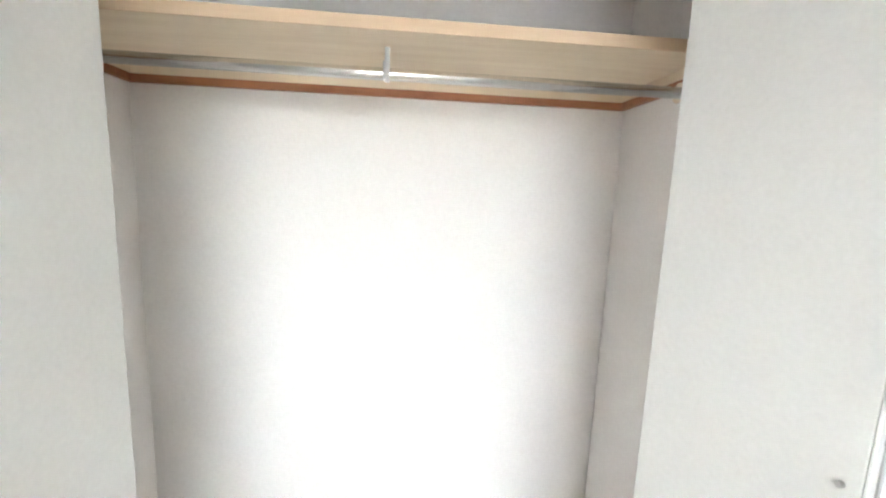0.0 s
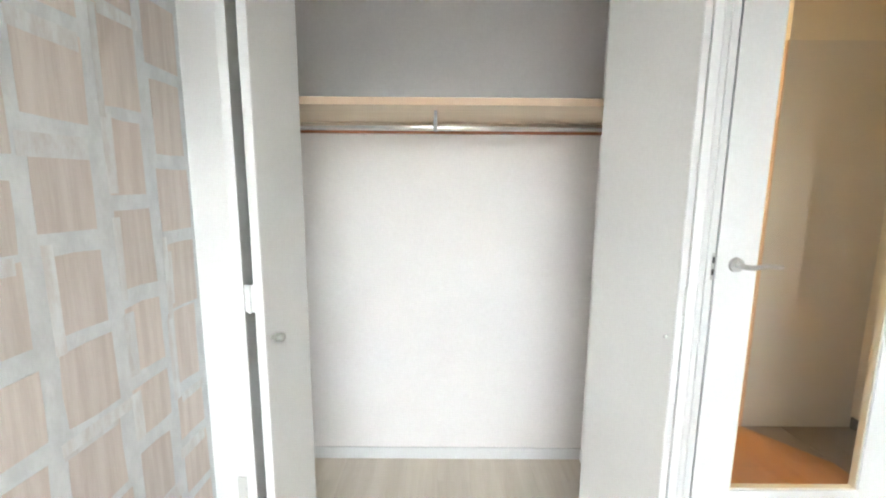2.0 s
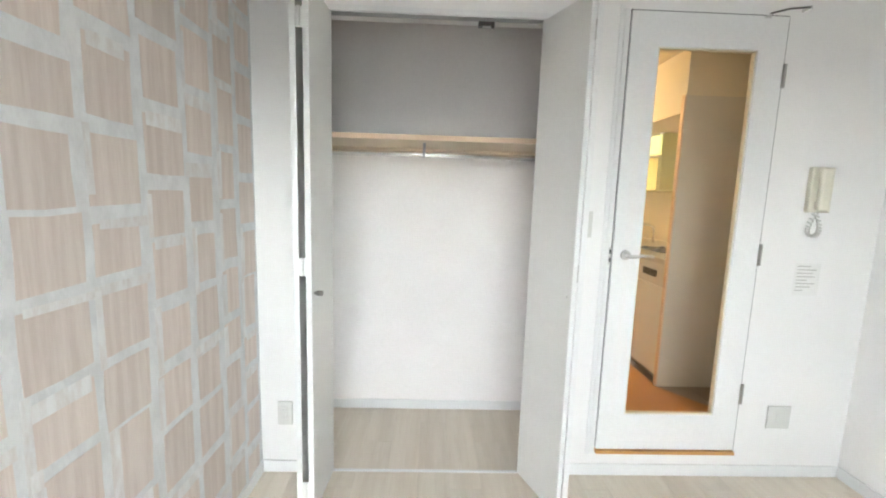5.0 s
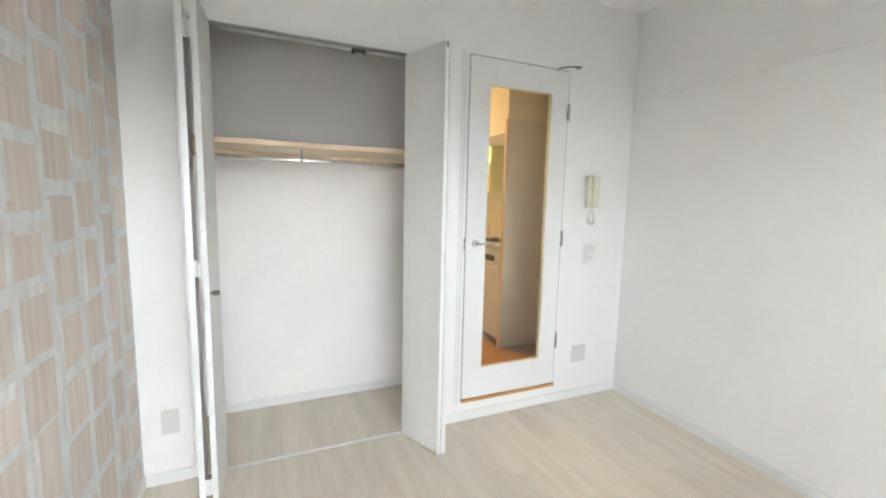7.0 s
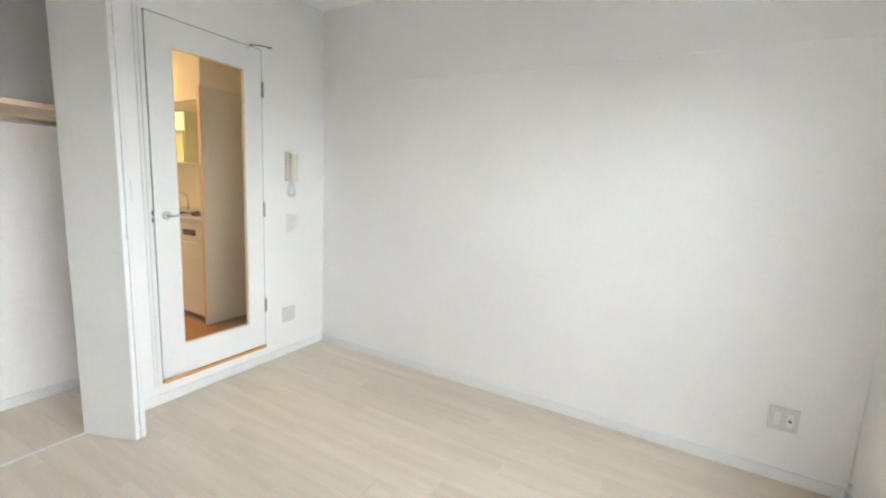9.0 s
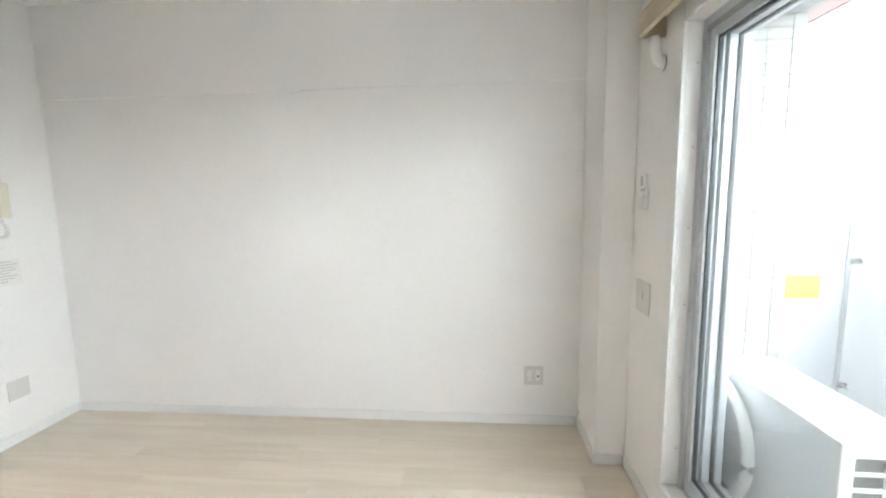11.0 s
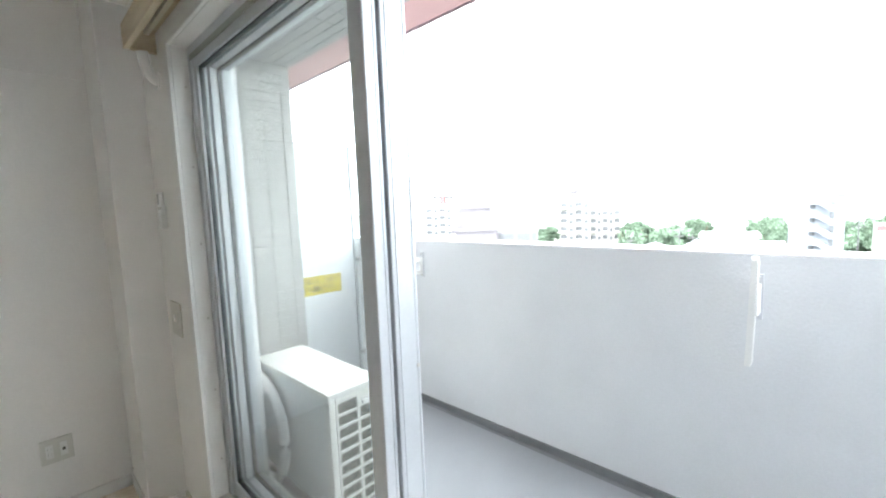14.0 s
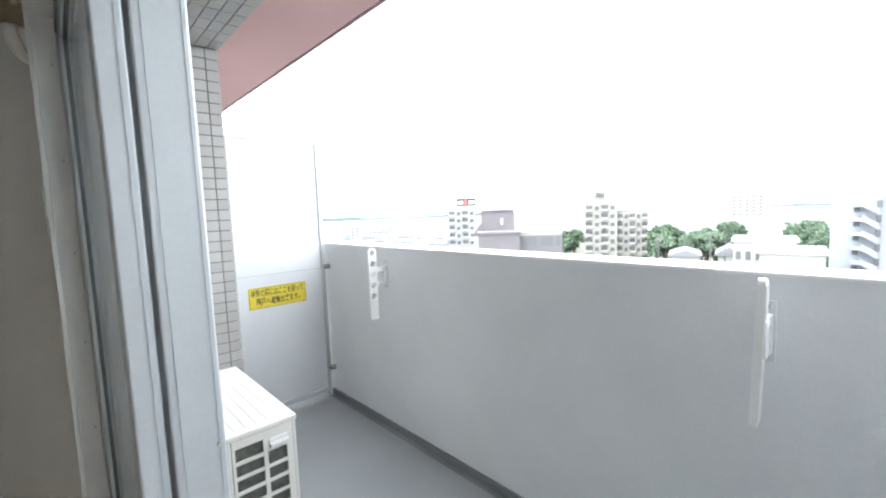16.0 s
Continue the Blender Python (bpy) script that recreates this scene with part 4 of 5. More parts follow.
def laundry_bar(x, top_z, lean, holes, label, off, roll=0):
    """A folding pole holder, hanging down: a flat arm with round holes, on a wall bracket."""
    th = thing("laundry_bar", (x, BS, 1.02), label, "laundry pole holder", "laundry pole holders on the parapet")
    bm = bmesh.new()
    y, w, ln = -4.80, 0.026, 0.385
    n = 5 if holes else 4
    # arm outline as two side rails and webs round the holes
    sides = 14
    w = w if holes else 0.016
    outer = [(w * math.cos(a), w * math.sin(a)) for a in np.linspace(0, math.pi, 9)] + [(-w, -ln * 0.86), (-w * 1.05, -ln), (w * 0.95, -ln)]
    centres = [-0.002 - k * 0.062 for k in range(n)]
    loops = [outer] + [[(0.0185 * math.cos(a), c + 0.0185 * math.sin(a)) for a in np.linspace(0, 2 * math.pi, sides, endpoint=False)] for c in centres]
    edges = []
    half = 0.007 if holes else 0.009
    for loop in (loops if holes else loops[:1]):
        vs = [bm.verts.new((-half, p, q)) for p, q in loop]
        edges += [bm.edges.new((vs[k], vs[(k + 1) % len(vs)])) for k in range(len(vs))]
    bmesh.ops.triangle_fill(bm, use_beauty=True, use_dissolve=False, edges=edges)
    out = bmesh.ops.extrude_face_region(bm, geom=list(bm.faces))
    bmesh.ops.translate(bm, vec=(2 * half, 0, 0), verts=[v for v in out["geom"] if isinstance(v, bmesh.types.BMVert)])
    if not holes:
        for dy in (-0.0145, 0.0065):
            box(bm, -half - 0.003, -half + 0.001, dy, dy + 0.008, -ln + 0.01, 0.0)
    bmesh.ops.transform(bm, matrix=Matrix.Translation((x, y, top_z - 0.026)) @ Matrix.Rotation(radians(roll), 4, "Y") @ Matrix.Rotation(radians(lean), 4, "X"), verts=bm.verts)
    part("arm", bm, POLEP, th, "white arm with round holes" if holes else "white channel-shaped arm")
    zc = 1.02
    x = x + off
    bm = bmesh.new()
    box(bm, x + 0.004, x + 0.038, BS + 0.0006, BS + 0.008, zc - 0.085, zc + 0.085, 0.002)
    part("base_plate", bm, BOARD, th, "grey base plate")
    bm = bmesh.new()
    box(bm, x + 0.010, x + 0.032, BS + 0.0082, BS + 0.03, zc - 0.06, zc + 0.05, 0.003)
    box(bm, x + 0.013, x + 0.027, BS + 0.0301, BS + 0.085, zc + 0.02, zc + 0.05, 0.003)
    box(bm, x + 0.0075, x + 0.024, BS + 0.0855, BS + 0.115, zc - 0.05, zc + 0.05, 0.003)
    box(bm, x + 0.013, x + 0.027, BS + 0.0301, BS + 0.085, zc - 0.06, zc - 0.04, 0.003)
    part("bracket", bm, POLEP, th, "white bracket")
    for dz in (0.07, -0.07):
        bm = bmesh.new()
        rod(bm, (x + 0.021, BS + 0.0082, zc + dz), (x + 0.021, BS + 0.014, zc + dz), 0.007, sides=8)
        part("bolt", bm, STEEL, th, "steel bolt")


laundry_bar(1.235, 1.185, 0, True, "white perforated laundry pole holder folded down on the parapet", 0.002)
laundry_bar(-0.538, 1.192, -4, False, "white laundry pole holder folded down on the parapet", -0.02, -2)

# outdoor unit
UX0, UX1, UY0, UY1, UZ0, UZ1 = 0.69, 1.375, -4.082, -3.835, BZ + 0.05, 0.668
unit = thing("outdoor_unit", ((UX0 + UX1) / 2, (UY0 + UY1) / 2, BZ), "ivory air-conditioner outdoor unit standing on the balcony floor", "outdoor unit")
boxes("coil", FINS, unit, (UX0 + 0.014, UX0 + 0.03, UY0 + 0.03, UY1 - 0.02, UZ0 + 0.03, UZ1 - 0.05), label="dark coil fins")
boxes("back_panel", UNITG, unit, (UX0 + 0.03, UX1 - 0.01, UY1 - 0.02, UY1 - 0.008, UZ0 + 0.01, UZ1 - 0.02), label="grey back panel")
boxes("front_panel", UNIT, unit, (UX0, UX1, UY0, UY0 + 0.012, UZ0, UZ1 - 0.02), bevel=0.002, label="ivory front panel")
boxes("side_panel", UNIT, unit, (UX1 - 0.012, UX1, UY0 + 0.0125, UY1, UZ0, UZ1 - 0.02), bevel=0.002)
boxes("corner_post", UNIT, unit, (UX0, UX0 + 0.04, UY1 - 0.03, UY1, UZ0, UZ1 - 0.02), bevel=0.006, label="rounded ivory corner post")
gx = (UX0, UX0 + 0.008)
gy0, gy1 = UY0 + 0.0125, UY1 - 0.0305
gm = (gy0 + gy1) / 2 - 0.006
bars = [(*gx, gy0, gy0 + 0.022, UZ0, UZ1 - 0.02), (*gx, gm - 0.007, gm + 0.007, UZ0, UZ1 - 0.02), (*gx, gy1 - 0.01, gy1, UZ0, UZ1 - 0.02), (*gx, gy0 + 0.022, gm - 0.007, UZ1 - 0.10, UZ1 - 0.02), (*gx, gm + 0.007, gy1 - 0.01, UZ1 - 0.05, UZ1 - 0.02)]
for k in range(1, 10):
    z = UZ1 - 0.05 - k * 0.0525
    if z > UZ0:
        bars.append((gx[0] + 0.0005, gx[1], gm + 0.007, gy1 - 0.01, z - 0.0055, z + 0.0055))
        if k > 1:
            bars.append((gx[0] + 0.0005, gx[1], gy0 + 0.022, gm - 0.007, z - 0.0055, z + 0.0055))
boxes("side_grille", UNIT, unit, *bars, label="ivory side grille")
boxes("hand_grip", PLASTICW, unit, (UX0 - 0.018, UX0 - 0.0005, gy0 + 0.02, gm - 0.012, UZ1 - 0.085, UZ1 - 0.07), (UX0 - 0.006, UX0 - 0.0005, gy0 + 0.02, gm - 0.012, UZ1 - 0.07, UZ1 - 0.055), bevel=0.002, label="white grip")
boxes("lid", UNIT, unit, (UX0 - 0.004, UX1 + 0.004, UY0 - 0.004, UY1 + 0.004, UZ1 - 0.0195, UZ1), bevel=0.004, label="ribbed ivory lid")
for k in range(5):
    y = UY0 + 0.045 + k * 0.037
    boxes("rib", UNIT, unit, (UX0 + 0.03, UX1 - 0.04, y - 0.006, y + 0.006, UZ1, UZ1 + 0.0022), bevel=0.001)
boxes("foot", DARKM, unit, (UX0 + 0.08, UX0 + 0.13, UY0 - 0.02, UY1 + 0.02, BZ, UZ0 - 0.0005))
boxes("foot", DARKM, unit, (UX1 - 0.13, UX1 - 0.08, UY0 - 0.02, UY1 + 0.02, BZ, UZ0 - 0.0005))
for y in (UY0 + 0.05, UY1 - 0.06):
    bm = bmesh.new()
    rod(bm, (UX0 - 0.005, y, UZ1 - 0.012), (UX0 - 0.008, y, UZ1 - 0.012), 0.004)
    part("screw", bm, STEEL, unit)
drain = thing("refrigerant_hose", (1.25, -3.79, BZ), "white insulated hose looped behind the outdoor unit", "hose")
bm = bmesh.new()
tube(bm, [(1.28 - 0.24 * math.sin(a), -3.80, 0.355 + 0.26 * math.cos(a)) for a in np.linspace(-0.25, math.pi + 0.05, 20)], 0.024, 12)
part("loop", bm, PLASTICW, drain, smooth=True)
pad = thing("drain_tray", (0.75, -3.95, BZ), "thin pale pad under the outdoor unit", "pad")
boxes("sheet", POLEP, pad, (0.60, 0.765, -4.12, -3.80, BZ, BZ + 0.004), bevel=0.001)

# ---- the town beyond ----
EYE = (-0.5, -3.5, 1.4)
GZ = -45.0


def at(az, d, e=0.0):
    """A place by compass bearing from straight out, distance and elevation."""
    a = radians(az)
    return Vector((EYE[0] + d * math.sin(a), EYE[1] - d * math.cos(a), EYE[2] + d * math.tan(radians(e))))


def block_frame(az0, az1, d):
    """The left and right foot of a facade that looks towards the balcony."""
    a, b = at(az0, d), at(az1, d)
    u = (b - a)
    u.z = 0
    w = u.length
    ang = math.atan2(u.y, u.x)
    return a, w, ang


def placed(name, bm, mat, parent, m, label="", kind=""):
    mesh = bpy.data.meshes.new(name)
    bmesh.ops.recalc_face_normals(bm, faces=bm.faces)
    bm.to_mesh(mesh)
    bm.free()
    mesh.materials.append(mat)
    ob = new(name, mesh)
    ob.parent = parent
    return tagged(ob, label, kind=kind)


def building(name, az0, az1, d, top_e, depth, mat, label, floors=0, cols=0, roof=True, z0=GZ, winmat=None, balconies=False, group=""):
    """A building whose front runs between two bearings; its windows and balconies are parts."""
    a, w, ang = block_frame(az0, az1, d)
    top = at(0, d, top_e).z
    h = top - z0
    b = thing(name, (a.x, a.y, z0), label, "building", group)
    b.rotation_euler = (0, 0, ang)
    s = -1  # the front looks to local -y or +y, whichever is nearer the eye
    n = Vector((-math.sin(ang), math.cos(ang), 0))
    toward = (Vector((EYE[0], EYE[1], 0)) - Vector((a.x, a.y, 0))).dot(n) > 0
    f = 1 if toward else -1
    bm = bmesh.new()
    box(bm, 0, w, min(0, -f * depth), max(0, -f * depth), 0, h)
    placed("wall", bm, mat, b, None)
    if roof:
        bm = bmesh.new()
        box(bm, -0.3, w + 0.3, min(0.3 * f, -f * (depth + 0.3)), max(0.3 * f, -f * (depth + 0.3)), h, h + 0.5)
        placed("roof", bm, WHITEB if mat is not CONCG else CONCG, b, None)
    if floors and cols:
        fh, cw = 3.0, w / cols
        mw = bpy.data.meshes.new("window")
        bm = bmesh.new()
        box(bm, -cw * 0.26, cw * 0.26, -0.12, 0.12, -0.7, 0.6)
        bm.to_mesh(mw), bm.free()
        mw.materials.append(winmat or WINDK)
        mb = bpy.data.meshes.new("balcony")
        bm = bmesh.new()
        box(bm, -cw * 0.46, cw * 0.46, 0.2 if f > 0 else -1.2, 1.2 if f > 0 else -0.2, -1.3, -0.45)
        box(bm, -cw * 0.48, -cw * 0.44, 0.2 if f > 0 else -1.2, 1.2 if f > 0 else -0.2, -0.449, 1.3)
        bm.to_mesh(mb), bm.free()
        mb.materials.append(mat)
        mo = bpy.data.meshes.new("window")
        bm = bmesh.new()
        box(bm, -cw * 0.42, cw * 0.44, -0.12, 0.12, -1.1, 0.95)
        bm.to_mesh(mo), bm.free()
        mo.materials.append(winmat or WINDK)
        for r in range(floors):
            for c in range(cols):
                ob = new("window", mo if balconies and c % 2 == 0 else mw)
                ob.parent = b
                ob.location = ((c + 0.5) * cw, 0.05 * f, h - 2.0 - r * fh)
                if balconies and c % 2 == 0:
                    ob = new("balcony", mb)
                    ob.parent = b
                    ob.location = ((c + 0.5) * cw, 0.0, h - 2.0 - r * fh)
    return b, w, h, f


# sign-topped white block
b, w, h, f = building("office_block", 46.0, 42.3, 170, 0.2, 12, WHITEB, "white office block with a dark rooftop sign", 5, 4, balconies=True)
bm = bmesh.new()
box(bm, w * 0.3, w * 0.62, 0.4 * f, 0.9 * f, h + 0.8, h + 4.2)
placed("sign_board", bm, DARK, b, None, "dark rooftop sign")
bm = bmesh.new()
box(bm, w * 0.72, w * 1.04, 0.4 * f, 0.9 * f, h + 0.8, h + 4.2)
placed("sign_board", bm, DARK, b, None, "dark rooftop sign")
bm = bmesh.new()
box(bm, w * 0.62, w * 0.72, 0.4 * f, 0.9 * f, h + 0.8, h + 4.2)
placed("sign_stripe", bm, REDP, b, None, "red stripe")
for x0, x1 in ((0.35, 0.58), (0.77, 0.99)):
    bm = bmesh.new()
    box(bm, w * x0, w * x1, 0.9 * f, 1.0 * f, h + 1.6, h + 3.2)
    placed("sign_mark", bm, WHITEB, b, None, "white plain sign mark")

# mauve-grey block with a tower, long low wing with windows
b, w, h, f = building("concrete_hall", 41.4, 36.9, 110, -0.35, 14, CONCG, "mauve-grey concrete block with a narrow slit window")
bm = bmesh.new()
box(bm, w * 0.58, w * 0.66, -0.1 * f, 0.15 * f, h - 3.6, h - 1.9)
placed("window", bm, WHITEB, b, None)
bm = bmesh.new()
v = [(-3.2, 0), (0, 0), (0, 1)]
quad = [bm.verts.new((x, 0.5 * f, z)) for x, z in ((-2.6, h - 6.4), (0.0, h - 6.4), (0.0, h - 2.8))]
quad2 = [bm.verts.new((x, -12 * f, z)) for x, z in ((-2.6, h - 6.4), (0.0, h - 6.4), (0.0, h - 2.8))]
bm.faces.new(quad), bm.faces.new(quad2)
for k in range(3):
    bm.faces.new((quad[k], quad[(k + 1) % 3], quad2[(k + 1) % 3], quad2[k]))
placed("sloping_roof", bm, CONCG, b, None)
b, w, h, f = building("concrete_wing", 41.9, 36.2, 102, -3.5, 10, CONCG, "low mauve-grey concrete wing")
b, w, h, f = building("concrete_wing", 36.4, 30.6, 104, -3.45, 10, WHITEB, "white-roofed wing over dark window bays")
bm = bmesh.new()
for a0, a1 in ((0.08, 0.42), (0.52, 0.8), (0.86, 0.95)):
    box(bm, w * a0, w * a1, -0.1 * f, 0.3 * f, h - 3.2, h - 0.9)
placed("window_bay", bm, WINDK, b, None, "dark window bay")
bm = bmesh.new()
box(bm, 0, w, 0.05 * f, 0.25 * f, h - 12, h - 0.6)
placed("facade", bm, CONCG, b, None, "mauve-grey facade")

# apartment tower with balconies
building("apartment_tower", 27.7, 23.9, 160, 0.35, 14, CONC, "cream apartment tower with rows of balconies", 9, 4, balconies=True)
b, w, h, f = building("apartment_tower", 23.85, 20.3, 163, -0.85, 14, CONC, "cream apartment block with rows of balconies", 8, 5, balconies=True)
b2, w2, h2, f2 = building("water_tank_house", 26.6, 25.2, 161, 1.1, 5, CONC, "small rooftop plant house of the apartment tower", z0=at(0, 160, 0.35).z)
bm = bmesh.new()
box(bm, 0.4, w2 - 0.4, -3, -0.5, h2 + 0.5, h2 + 1.6)
placed("tank", bm, CONCG, b2, None)

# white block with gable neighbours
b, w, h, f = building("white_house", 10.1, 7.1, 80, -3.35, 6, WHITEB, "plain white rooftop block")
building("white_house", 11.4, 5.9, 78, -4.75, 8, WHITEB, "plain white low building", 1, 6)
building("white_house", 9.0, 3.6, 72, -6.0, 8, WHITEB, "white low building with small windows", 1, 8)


def gabled(az0, az1, d, eave_e, rise, mat_w, mat_r, label):
    a, w, ang = block_frame(az0, az1, d)
    z = at(0, d, eave_e).z
    hs = thing("house", (a.x, a.y, GZ), label, "house", "houses of the town")
    hs.rotation_euler = (0, 0, ang)
    dp = 8.0
    bm = bmesh.new()
    box(bm, 0, w, -dp / 2, dp / 2, 0, z - GZ)
    placed("wall", bm, mat_w, hs, None)
    bm = bmesh.new()
    p = [(-0.5, z - GZ), (w / 2, z - GZ + rise), (w + 0.5, z - GZ), (w + 0.5, z - GZ - 0.3), (-0.5, z - GZ - 0.3)]
    e1 = [bm.verts.new((x, -dp / 2 - 0.5, q)) for x, q in p]
    e2 = [bm.verts.new((x, dp / 2 + 0.5, q)) for x, q in p]
    bm.faces.new(e1), bm.faces.new(e2[::-1])
    for k in range(5):
        bm.faces.new((e1[k], e1[(k + 1) % 5], e2[(k + 1) % 5], e2[k]))
    placed("roof", bm, mat_r, hs, None)
    return hs


gabled(17.6, 14.8, 95, -6.1, 1.0, WHITEB, ROOFT, "cream house with a low grey gable roof")
gabled(12.8, 10.8, 92, -5.9, 1.3, WHITEB, ROOFT, "white house with a grey gable roof")
building("distant_block", 11.9, 8.9, 450, 0.55, 20, WHITEB, "pale distant apartment block", 6, 5)

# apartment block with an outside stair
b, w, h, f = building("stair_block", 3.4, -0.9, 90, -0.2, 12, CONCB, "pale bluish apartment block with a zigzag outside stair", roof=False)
bm = bmesh.new()
box(bm, w * 0.82, w, -8 * f, 0.6 * f, h, h + 6)
placed("core", bm, CONCB, b, None, "taller stair core")
for k in range(8):
    bm = bmesh.new()
    box(bm, w * 0.36, w * 0.52, 0.0 * f, 1.6 * f, h - 1.4 - k * 2.2, h - 0.9 - k * 2.2)
    placed("landing", bm, CONCB, b, None)
    bm = bmesh.new()
    v = [(w * 0.52, h - 1.4 - k * 2.2), (w * 0.78, h - 2.6 - k * 2.2), (w * 0.78, h - 1.7 - k * 2.2), (w * 0.52, h - 0.5 - k * 2.2)]
    e1 = [bm.verts.new((x, 0.3 * f, q)) for x, q in v]
    e2 = [bm.verts.new((x, 1.6 * f, q)) for x, q in v]
    bm.faces.new(e1), bm.faces.new(e2[::-1])
    for i in range(4):
        bm.faces.new((e1[i], e1[(i + 1) % 4], e2[(i + 1) % 4], e2[i]))
    placed("stair_flight", bm, CONCB, b, None)
    bm = bmesh.new()
    box(bm, w * 0.74, w * 0.82, -0.1 * f, 0.4 * f, h - 1.6 - k * 2.2, h - 0.5 - k * 2.2)
    placed("window", bm, WINDK, b, None)
    bm = bmesh.new()
    box(bm, w * 0.38, w * 0.48, -0.1 * f, 0.2 * f, h - 2.2 - k * 2.2, h - 1.5 - k * 2.2)
    placed("window", bm, WINDK, b, None)

# shop with signs
b, w, h, f = building("shop", -7.0, -12.0, 130, -1.75, 14, WHITEB, "white shop with orange and blue bands")
bm = bmesh.new()
box(bm, 0, w * 0.75, -0.1 * f, 0.5 * f, h - 2.2, h - 0.1)
placed("orange_band", bm, ORANGE, b, None, "orange band")
bm = bmesh.new()
box(bm, 0, w, -0.1 * f, 0.5 * f, h - 5.4, h - 3.8)
placed("blue_band", bm, BLUEP, b, None, "blue band")
bm = bmesh.new()
box(bm, w * 0.16, w * 0.55, 0.5 * f, 0.7 * f, h - 5.2, h - 3.2)
placed("panel", bm, WHITEB, b, None, "white plain sign panel")
bm = bmesh.new()
box(bm, w * 0.28, w * 0.5, -0.1 * f, 0.5 * f, h - 9.5, h - 7.4)
placed("poster", bm, BLUEP, b, None, "blue poster")
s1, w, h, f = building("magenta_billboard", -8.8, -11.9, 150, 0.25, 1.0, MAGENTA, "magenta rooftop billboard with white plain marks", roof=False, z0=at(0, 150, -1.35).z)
bm = bmesh.new()
for x0, x1, q0, q1 in ((0.12, 0.18, 0.3, 0.8), (0.22, 0.42, 0.3, 0.42), (0.22, 0.28, 0.42, 0.8), (0.46, 0.66, 0.7, 0.8), (0.46, 0.52, 0.3, 0.7), (0.62, 0.66, 0.3, 0.7), (0.72, 0.77, 0.3, 0.8), (0.86, 0.91, 0.3, 0.8), (0.77, 0.86, 0.5, 0.62)):
    box(bm, w * x0, w * x1, -0.1 * f, 0.2 * f, h * q0, h * q1)
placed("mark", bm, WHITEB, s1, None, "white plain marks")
s2, w, h, f = building("billboard_frame", -8.0, -8.8, 150, -0.5, 1.0, MAGENTA, "small plain magenta billboard", roof=False, z0=at(0, 150, -1.35).z)
t1, w, h, f = building("sign_pylon", -2.9, -4.4, 100, -3.1, 2.0, WHITEB, "white sign pylon with a red panel", roof=False)
bm = bmesh.new()
box(bm, w * 0.15, w * 0.85, -0.05 * f, 0.15 * f, h - 1.2, h - 0.4)
placed("red_panel", bm, REDP, t1, None, "red panel")


# trees: trunk, limbs, and a crown of many small leaf clumps
def leaf_crown(bm, centre, rx, rz, n, r, size):
    for _ in range(n):
        a, c = r.uniform(0, 2 * math.pi), r.uniform(-0.5, 1)
        k = r.uniform(0.55, 1.0) ** 0.5
        s = math.sqrt(max(0, 1 - c * c))
        p = Vector((centre[0] + rx * k * s * math.cos(a), centre[1] + rx * k * s * math.sin(a), centre[2] + rz * k * c))
        q = Euler((r.uniform(0, 6), r.uniform(0, 6), r.uniform(0, 6))).to_matrix()
        z = size * r.uniform(0.6, 1.3)
        vs = [bm.verts.new(p + q @ Vector(v) * z) for v in ((-1, -0.5, 0.1), (0.2, -0.8, -0.1), (1, 0, 0.15), (0.2, 0.8, -0.1), (-0.9, 0.5, 0.1))]
        bm.faces.new(vs)


def tree_proto(seed):
    r = random.Random(seed)
    t = thing("tree", (0, 0, 0), "full green broadleaf tree in the town park", "tree", "trees of the town park")
    bm = bmesh.new()
    rod(bm, (0, 0, 0), (0.1, 0, 7), 0.5, 0.3, 8)
    for k in range(6):
        a = k * 1.05 + r.uniform(-0.3, 0.3)
        rod(bm, (0.1, 0, 5 + 0.4 * k), (3.2 * math.cos(a), 3.2 * math.sin(a), 9 + r.uniform(0, 3)), 0.2, 0.07, 6)
    ob = placed("trunk", bm, BARK, t, None)
    bm = bmesh.new()
    for k in range(12):
        a = r.uniform(0, 2 * math.pi)
        d = r.uniform(0, 3.6)
        leaf_crown(bm, (d * math.cos(a), d * math.sin(a), 9.5 + r.uniform(-4.5, 3.2)), r.uniform(1.7, 2.8), r.uniform(1.4, 2.3), 380, r, 0.33)
    placed("crown", bm, LEAF, t, None)
    return t


protos = [tree_proto(k) for k in (1, 2, 3)]
r = random.Random(8)
spots = []
for az0, az1, d, e, step in ((31.6, 27.8, 185, -3.0, 1.4), (20.2, 13.0, 170, -3.3, 1.5), (19.5, 4.0, 150, -3.1, 1.4), (14.5, 5.0, 165, -2.9, 1.5), (6.0, 3.4, 120, -4.6, 1.6), (-0.9, -7.2, 170, -2.3, 1.5), (-1.2, -7.0, 150, -3.2, 1.6), (-7, -12.2, 175, -2.5, 1.6)):
    az = az0
    while az > az1:
        spots.append((az + r.uniform(-0.3, 0.3), d * r.uniform(0.96, 1.04), e + r.uniform(-0.35, 0.3)))
        az -= step
for k, (az, d, e) in enumerate(spots):
    s = r.uniform(0.85, 1.1)
    p = at(az, d, e)
    m = Matrix.Translation((p.x, p.y, p.z - 14.2 * s)) @ Matrix.Rotation(r.uniform(0, 6), 4, "Z") @ Matrix.Diagonal((s, s, s, 1))
    if k < 3:
        protos[k].location, protos[k].rotation_euler, protos[k].scale = m.translation, (0, 0, k), (s, s, s)
    else:
        c = copy_thing(protos[k % 3], Matrix.Translation(m.translation) @ Matrix.Rotation(k * 1.3, 4, "Z"))

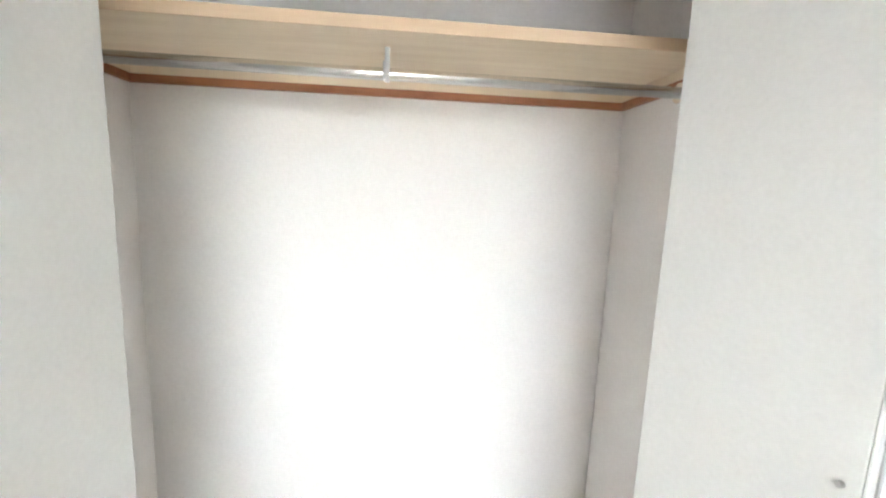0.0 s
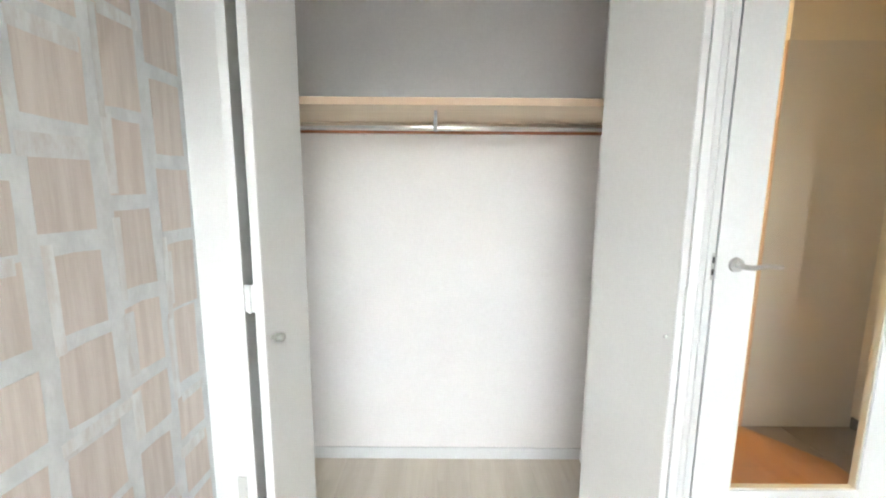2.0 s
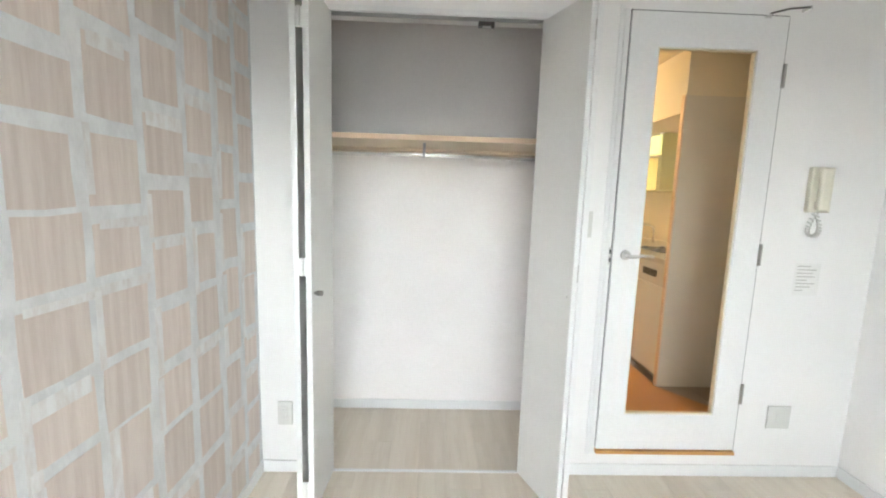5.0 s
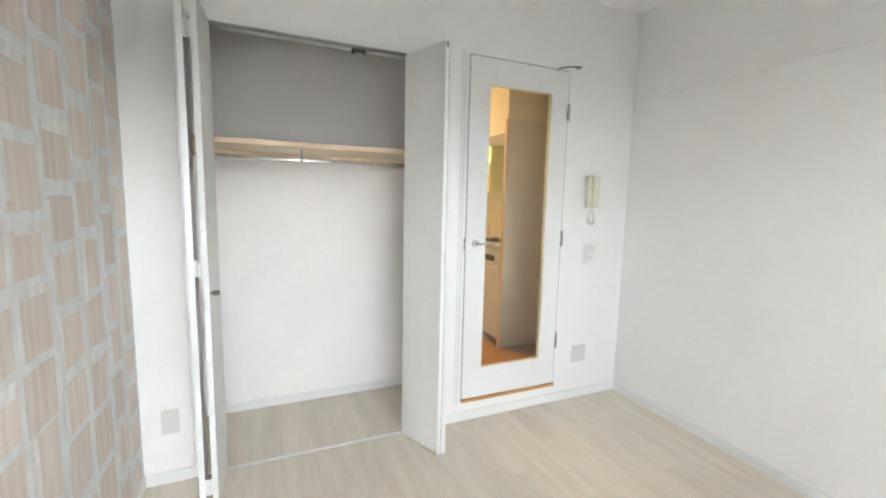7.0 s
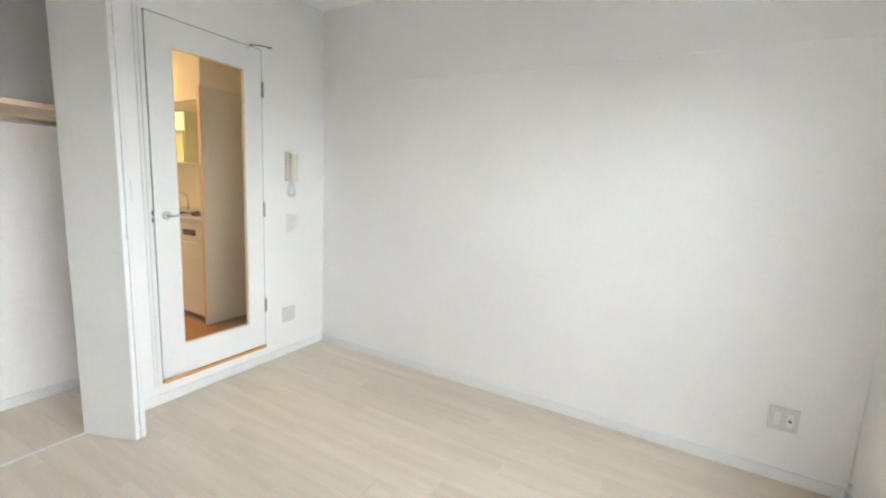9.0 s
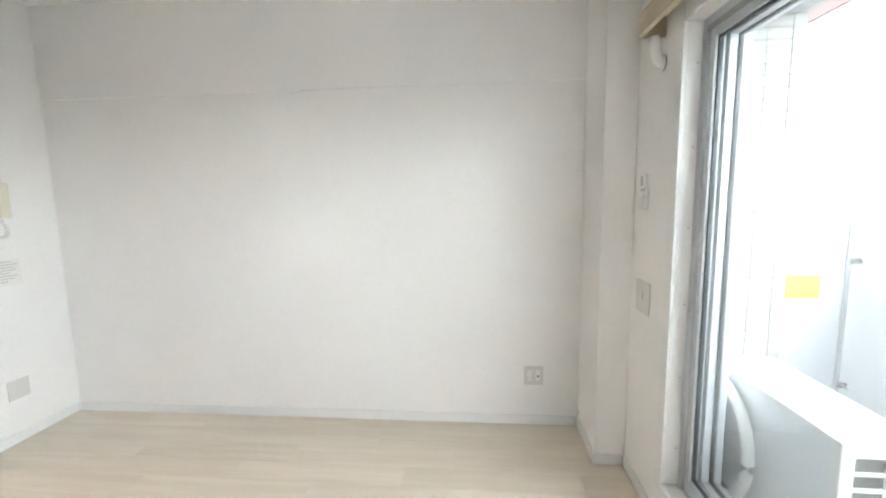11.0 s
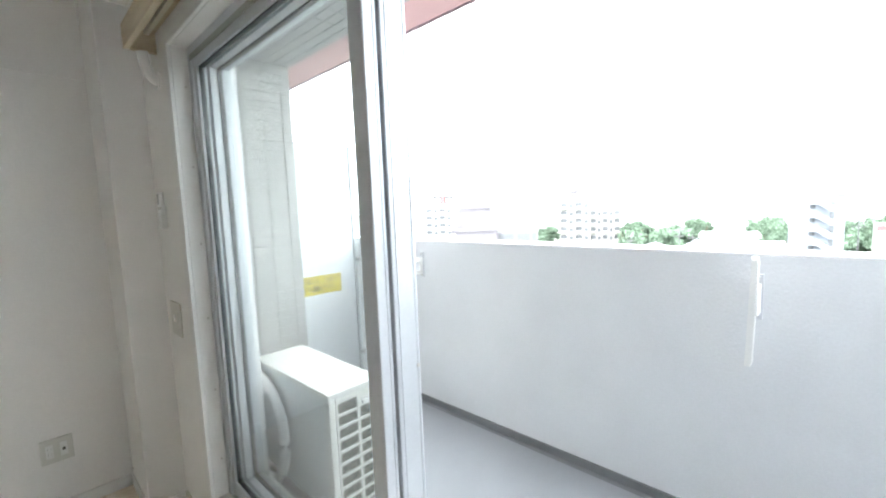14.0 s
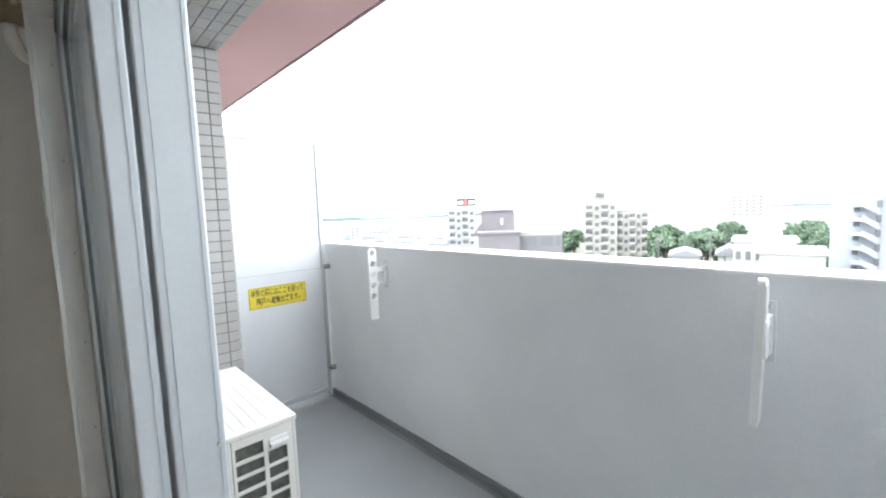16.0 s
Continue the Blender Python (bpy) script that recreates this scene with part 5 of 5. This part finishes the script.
# far roofs
r = random.Random(21)
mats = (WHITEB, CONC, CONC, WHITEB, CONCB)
for k in range(104):
    az = r.uniform(46, 66) if k < 46 else r.uniform(-14, 46)
    d = 220 + 620 * (k % 23) / 23 if k < 46 else r.uniform(260, 600)
    e = -4.4 + 2.5 * (d - 220) / 620 + r.uniform(-0.25, 0.35) if k < 46 else -3.4
    wd = r.uniform(8, 22) / d * 57.3
    if r.random() < 0.5:
        gabled(az + wd / 2, az - wd / 2, d, e - 0.3, r.uniform(1.5, 3), r.choice(mats), r.choice((ROOFT, ROOFB, CONCB, CONC)), "small pale house with a gable roof in the distance")
    else:
        building("town_block", az + wd / 2, az - wd / 2, d, e, 10, r.choice(mats), "small pale flat-roofed block in the distance", r.choice((1, 2)), r.choice((3, 5)), group="blocks of the town")
building("town_block", 59.6, 58.3, 420, -1.75, 12, WHITEB, "pale distant apartment block", 4, 2)
building("town_block", 53.2, 50.9, 260, -3.0, 10, WHITEB, "white low block with dark windows", 2, 6)
building("town_block", 50.9, 46.4, 150, -4.6, 10, CONCB, "long low pale roof", 0, 0)
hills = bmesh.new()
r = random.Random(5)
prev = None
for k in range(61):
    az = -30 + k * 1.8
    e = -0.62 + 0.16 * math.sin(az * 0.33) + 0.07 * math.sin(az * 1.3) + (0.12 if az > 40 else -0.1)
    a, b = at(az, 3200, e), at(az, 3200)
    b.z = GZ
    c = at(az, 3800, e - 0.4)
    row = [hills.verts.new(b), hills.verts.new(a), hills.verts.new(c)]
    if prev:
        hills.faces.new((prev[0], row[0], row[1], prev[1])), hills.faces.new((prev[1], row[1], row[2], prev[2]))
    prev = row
placed("hills", hills, HILL, None, None, "wooded hills on the skyline, haze put into their colour", "structure")


def street_lamp(az, d, e):
    p = at(az, d, e)
    t = thing("utility_pole", (p.x, p.y, GZ), "pale concrete utility pole with crossarms", "utility pole", "utility poles")
    hgt = p.z - GZ
    bm = bmesh.new()
    rod(bm, (0, 0, 0), (0, 0, hgt), 0.14, 0.08, 8)
    placed("pole", bm, CONCG, t, None)
    bm = bmesh.new()
    for q in (0.6, 1.5):
        box(bm, -0.9, 0.9, -0.05, 0.05, hgt - q, hgt - q + 0.1)
    placed("crossarm", bm, CONCG, t, None)


for az, d, e in ((19.0, 90, -4.2), (21.5, 96, -3.2), (13.6, 85, -3.6), (12.2, 88, -4.4), (8.4, 84, -4.1), (-1.9, 100, -2.6), (-5.0, 110, -3.2)):
    street_lamp(az, d, e)

# ---- floor planks, tiles: pieces of the setting, last ----
sub = structure("floor", JOINT, (W - 0.15, E + 0.15, S - 0.2, 0.1, -0.12, -0.0025), (W - 0.15, CR + 0.08, 0.1, CB + 0.08, -0.12, -0.0025), label="whitewashed oak plank floor")
r = random.Random(11)
PWD = 0.1515


def plank_mesh(name, w, ln, mat, z=0.0, t=0.0022, j=0.0008):
    mesh = bpy.data.meshes.new(name)
    bm = bmesh.new()
    box(bm, j / 2, w - j / 2, j / 2, ln - j / 2, z - t, z)
    bm.to_mesh(mesh), bm.free()
    mesh.materials.append(mat)
    return mesh


def lay(parent, x0, x1, y0, y1, z, mat, length=0.9, name="plank"):
    x, k = x0, 0
    cache = {}
    while x < x1 - 1e-4:
        w = min(PWD, x1 - x)
        y = y0 - (0, 0.45, 0.2, 0.65)[k % 4]
        while y < y1:
            a, b = max(y, y0), min(y + length, y1)
            if b - a > 0.01:
                key = (round(w, 4), round(b - a, 4))
                if key not in cache:
                    cache[key] = plank_mesh(name, w, b - a, mat)
                piece(name, cache[key], parent, (x, a, z))
            y += length
        x, k = x + w, k + 1


lay(sub, W, E, S, 0.0, 0.0, FLOOR)
lay(sub, W, CR, 0.0, CB, 0.0, FLOOR)
hs = bpy.data.objects["hall_subfloor"]
lay(hs, HW + 0.01, 1.322, 0.1005, 3.55, HF, HALLF)
lay(hs, 1.322, 1.528, 0.1005, 0.38, HF, HALLF)
mesh = bpy.data.meshes.new("plank")
bm = bmesh.new()
tri = [(1.3225, 0.3805), (1.5275, 0.3805), (1.3225, 0.66)]
lo = [bm.verts.new((x, y, HF - 0.0022)) for x, y in tri]
hi = [bm.verts.new((x, y, HF)) for x, y in tri]
bm.faces.new(hi), bm.faces.new(lo[::-1])
for k in range(3):
    bm.faces.new((lo[k], lo[(k + 1) % 3], hi[(k + 1) % 3], hi[k]))
bm.to_mesh(mesh), bm.free()
mesh.materials.append(HALLF)
piece("plank", mesh, hs, (0, 0, 0))

# tiles 95 x 45 mm with grey joints, stacked
pier, beam = bpy.data.objects["wall_pier"], bpy.data.objects["beam_facade"]


def tile_mesh(axis, a, b):
    mesh = bpy.data.meshes.new("tile")
    bm = bmesh.new()
    t, c = 0.006, 0.0015
    size = {"x": (t, a, b), "z": (a, b, t), "y": (a, t, b)}[axis]
    box(bm, 0, size[0], 0, size[1], 0, size[2])
    bm.to_mesh(mesh), bm.free()
    mesh.materials.append(TILE)
    return mesh


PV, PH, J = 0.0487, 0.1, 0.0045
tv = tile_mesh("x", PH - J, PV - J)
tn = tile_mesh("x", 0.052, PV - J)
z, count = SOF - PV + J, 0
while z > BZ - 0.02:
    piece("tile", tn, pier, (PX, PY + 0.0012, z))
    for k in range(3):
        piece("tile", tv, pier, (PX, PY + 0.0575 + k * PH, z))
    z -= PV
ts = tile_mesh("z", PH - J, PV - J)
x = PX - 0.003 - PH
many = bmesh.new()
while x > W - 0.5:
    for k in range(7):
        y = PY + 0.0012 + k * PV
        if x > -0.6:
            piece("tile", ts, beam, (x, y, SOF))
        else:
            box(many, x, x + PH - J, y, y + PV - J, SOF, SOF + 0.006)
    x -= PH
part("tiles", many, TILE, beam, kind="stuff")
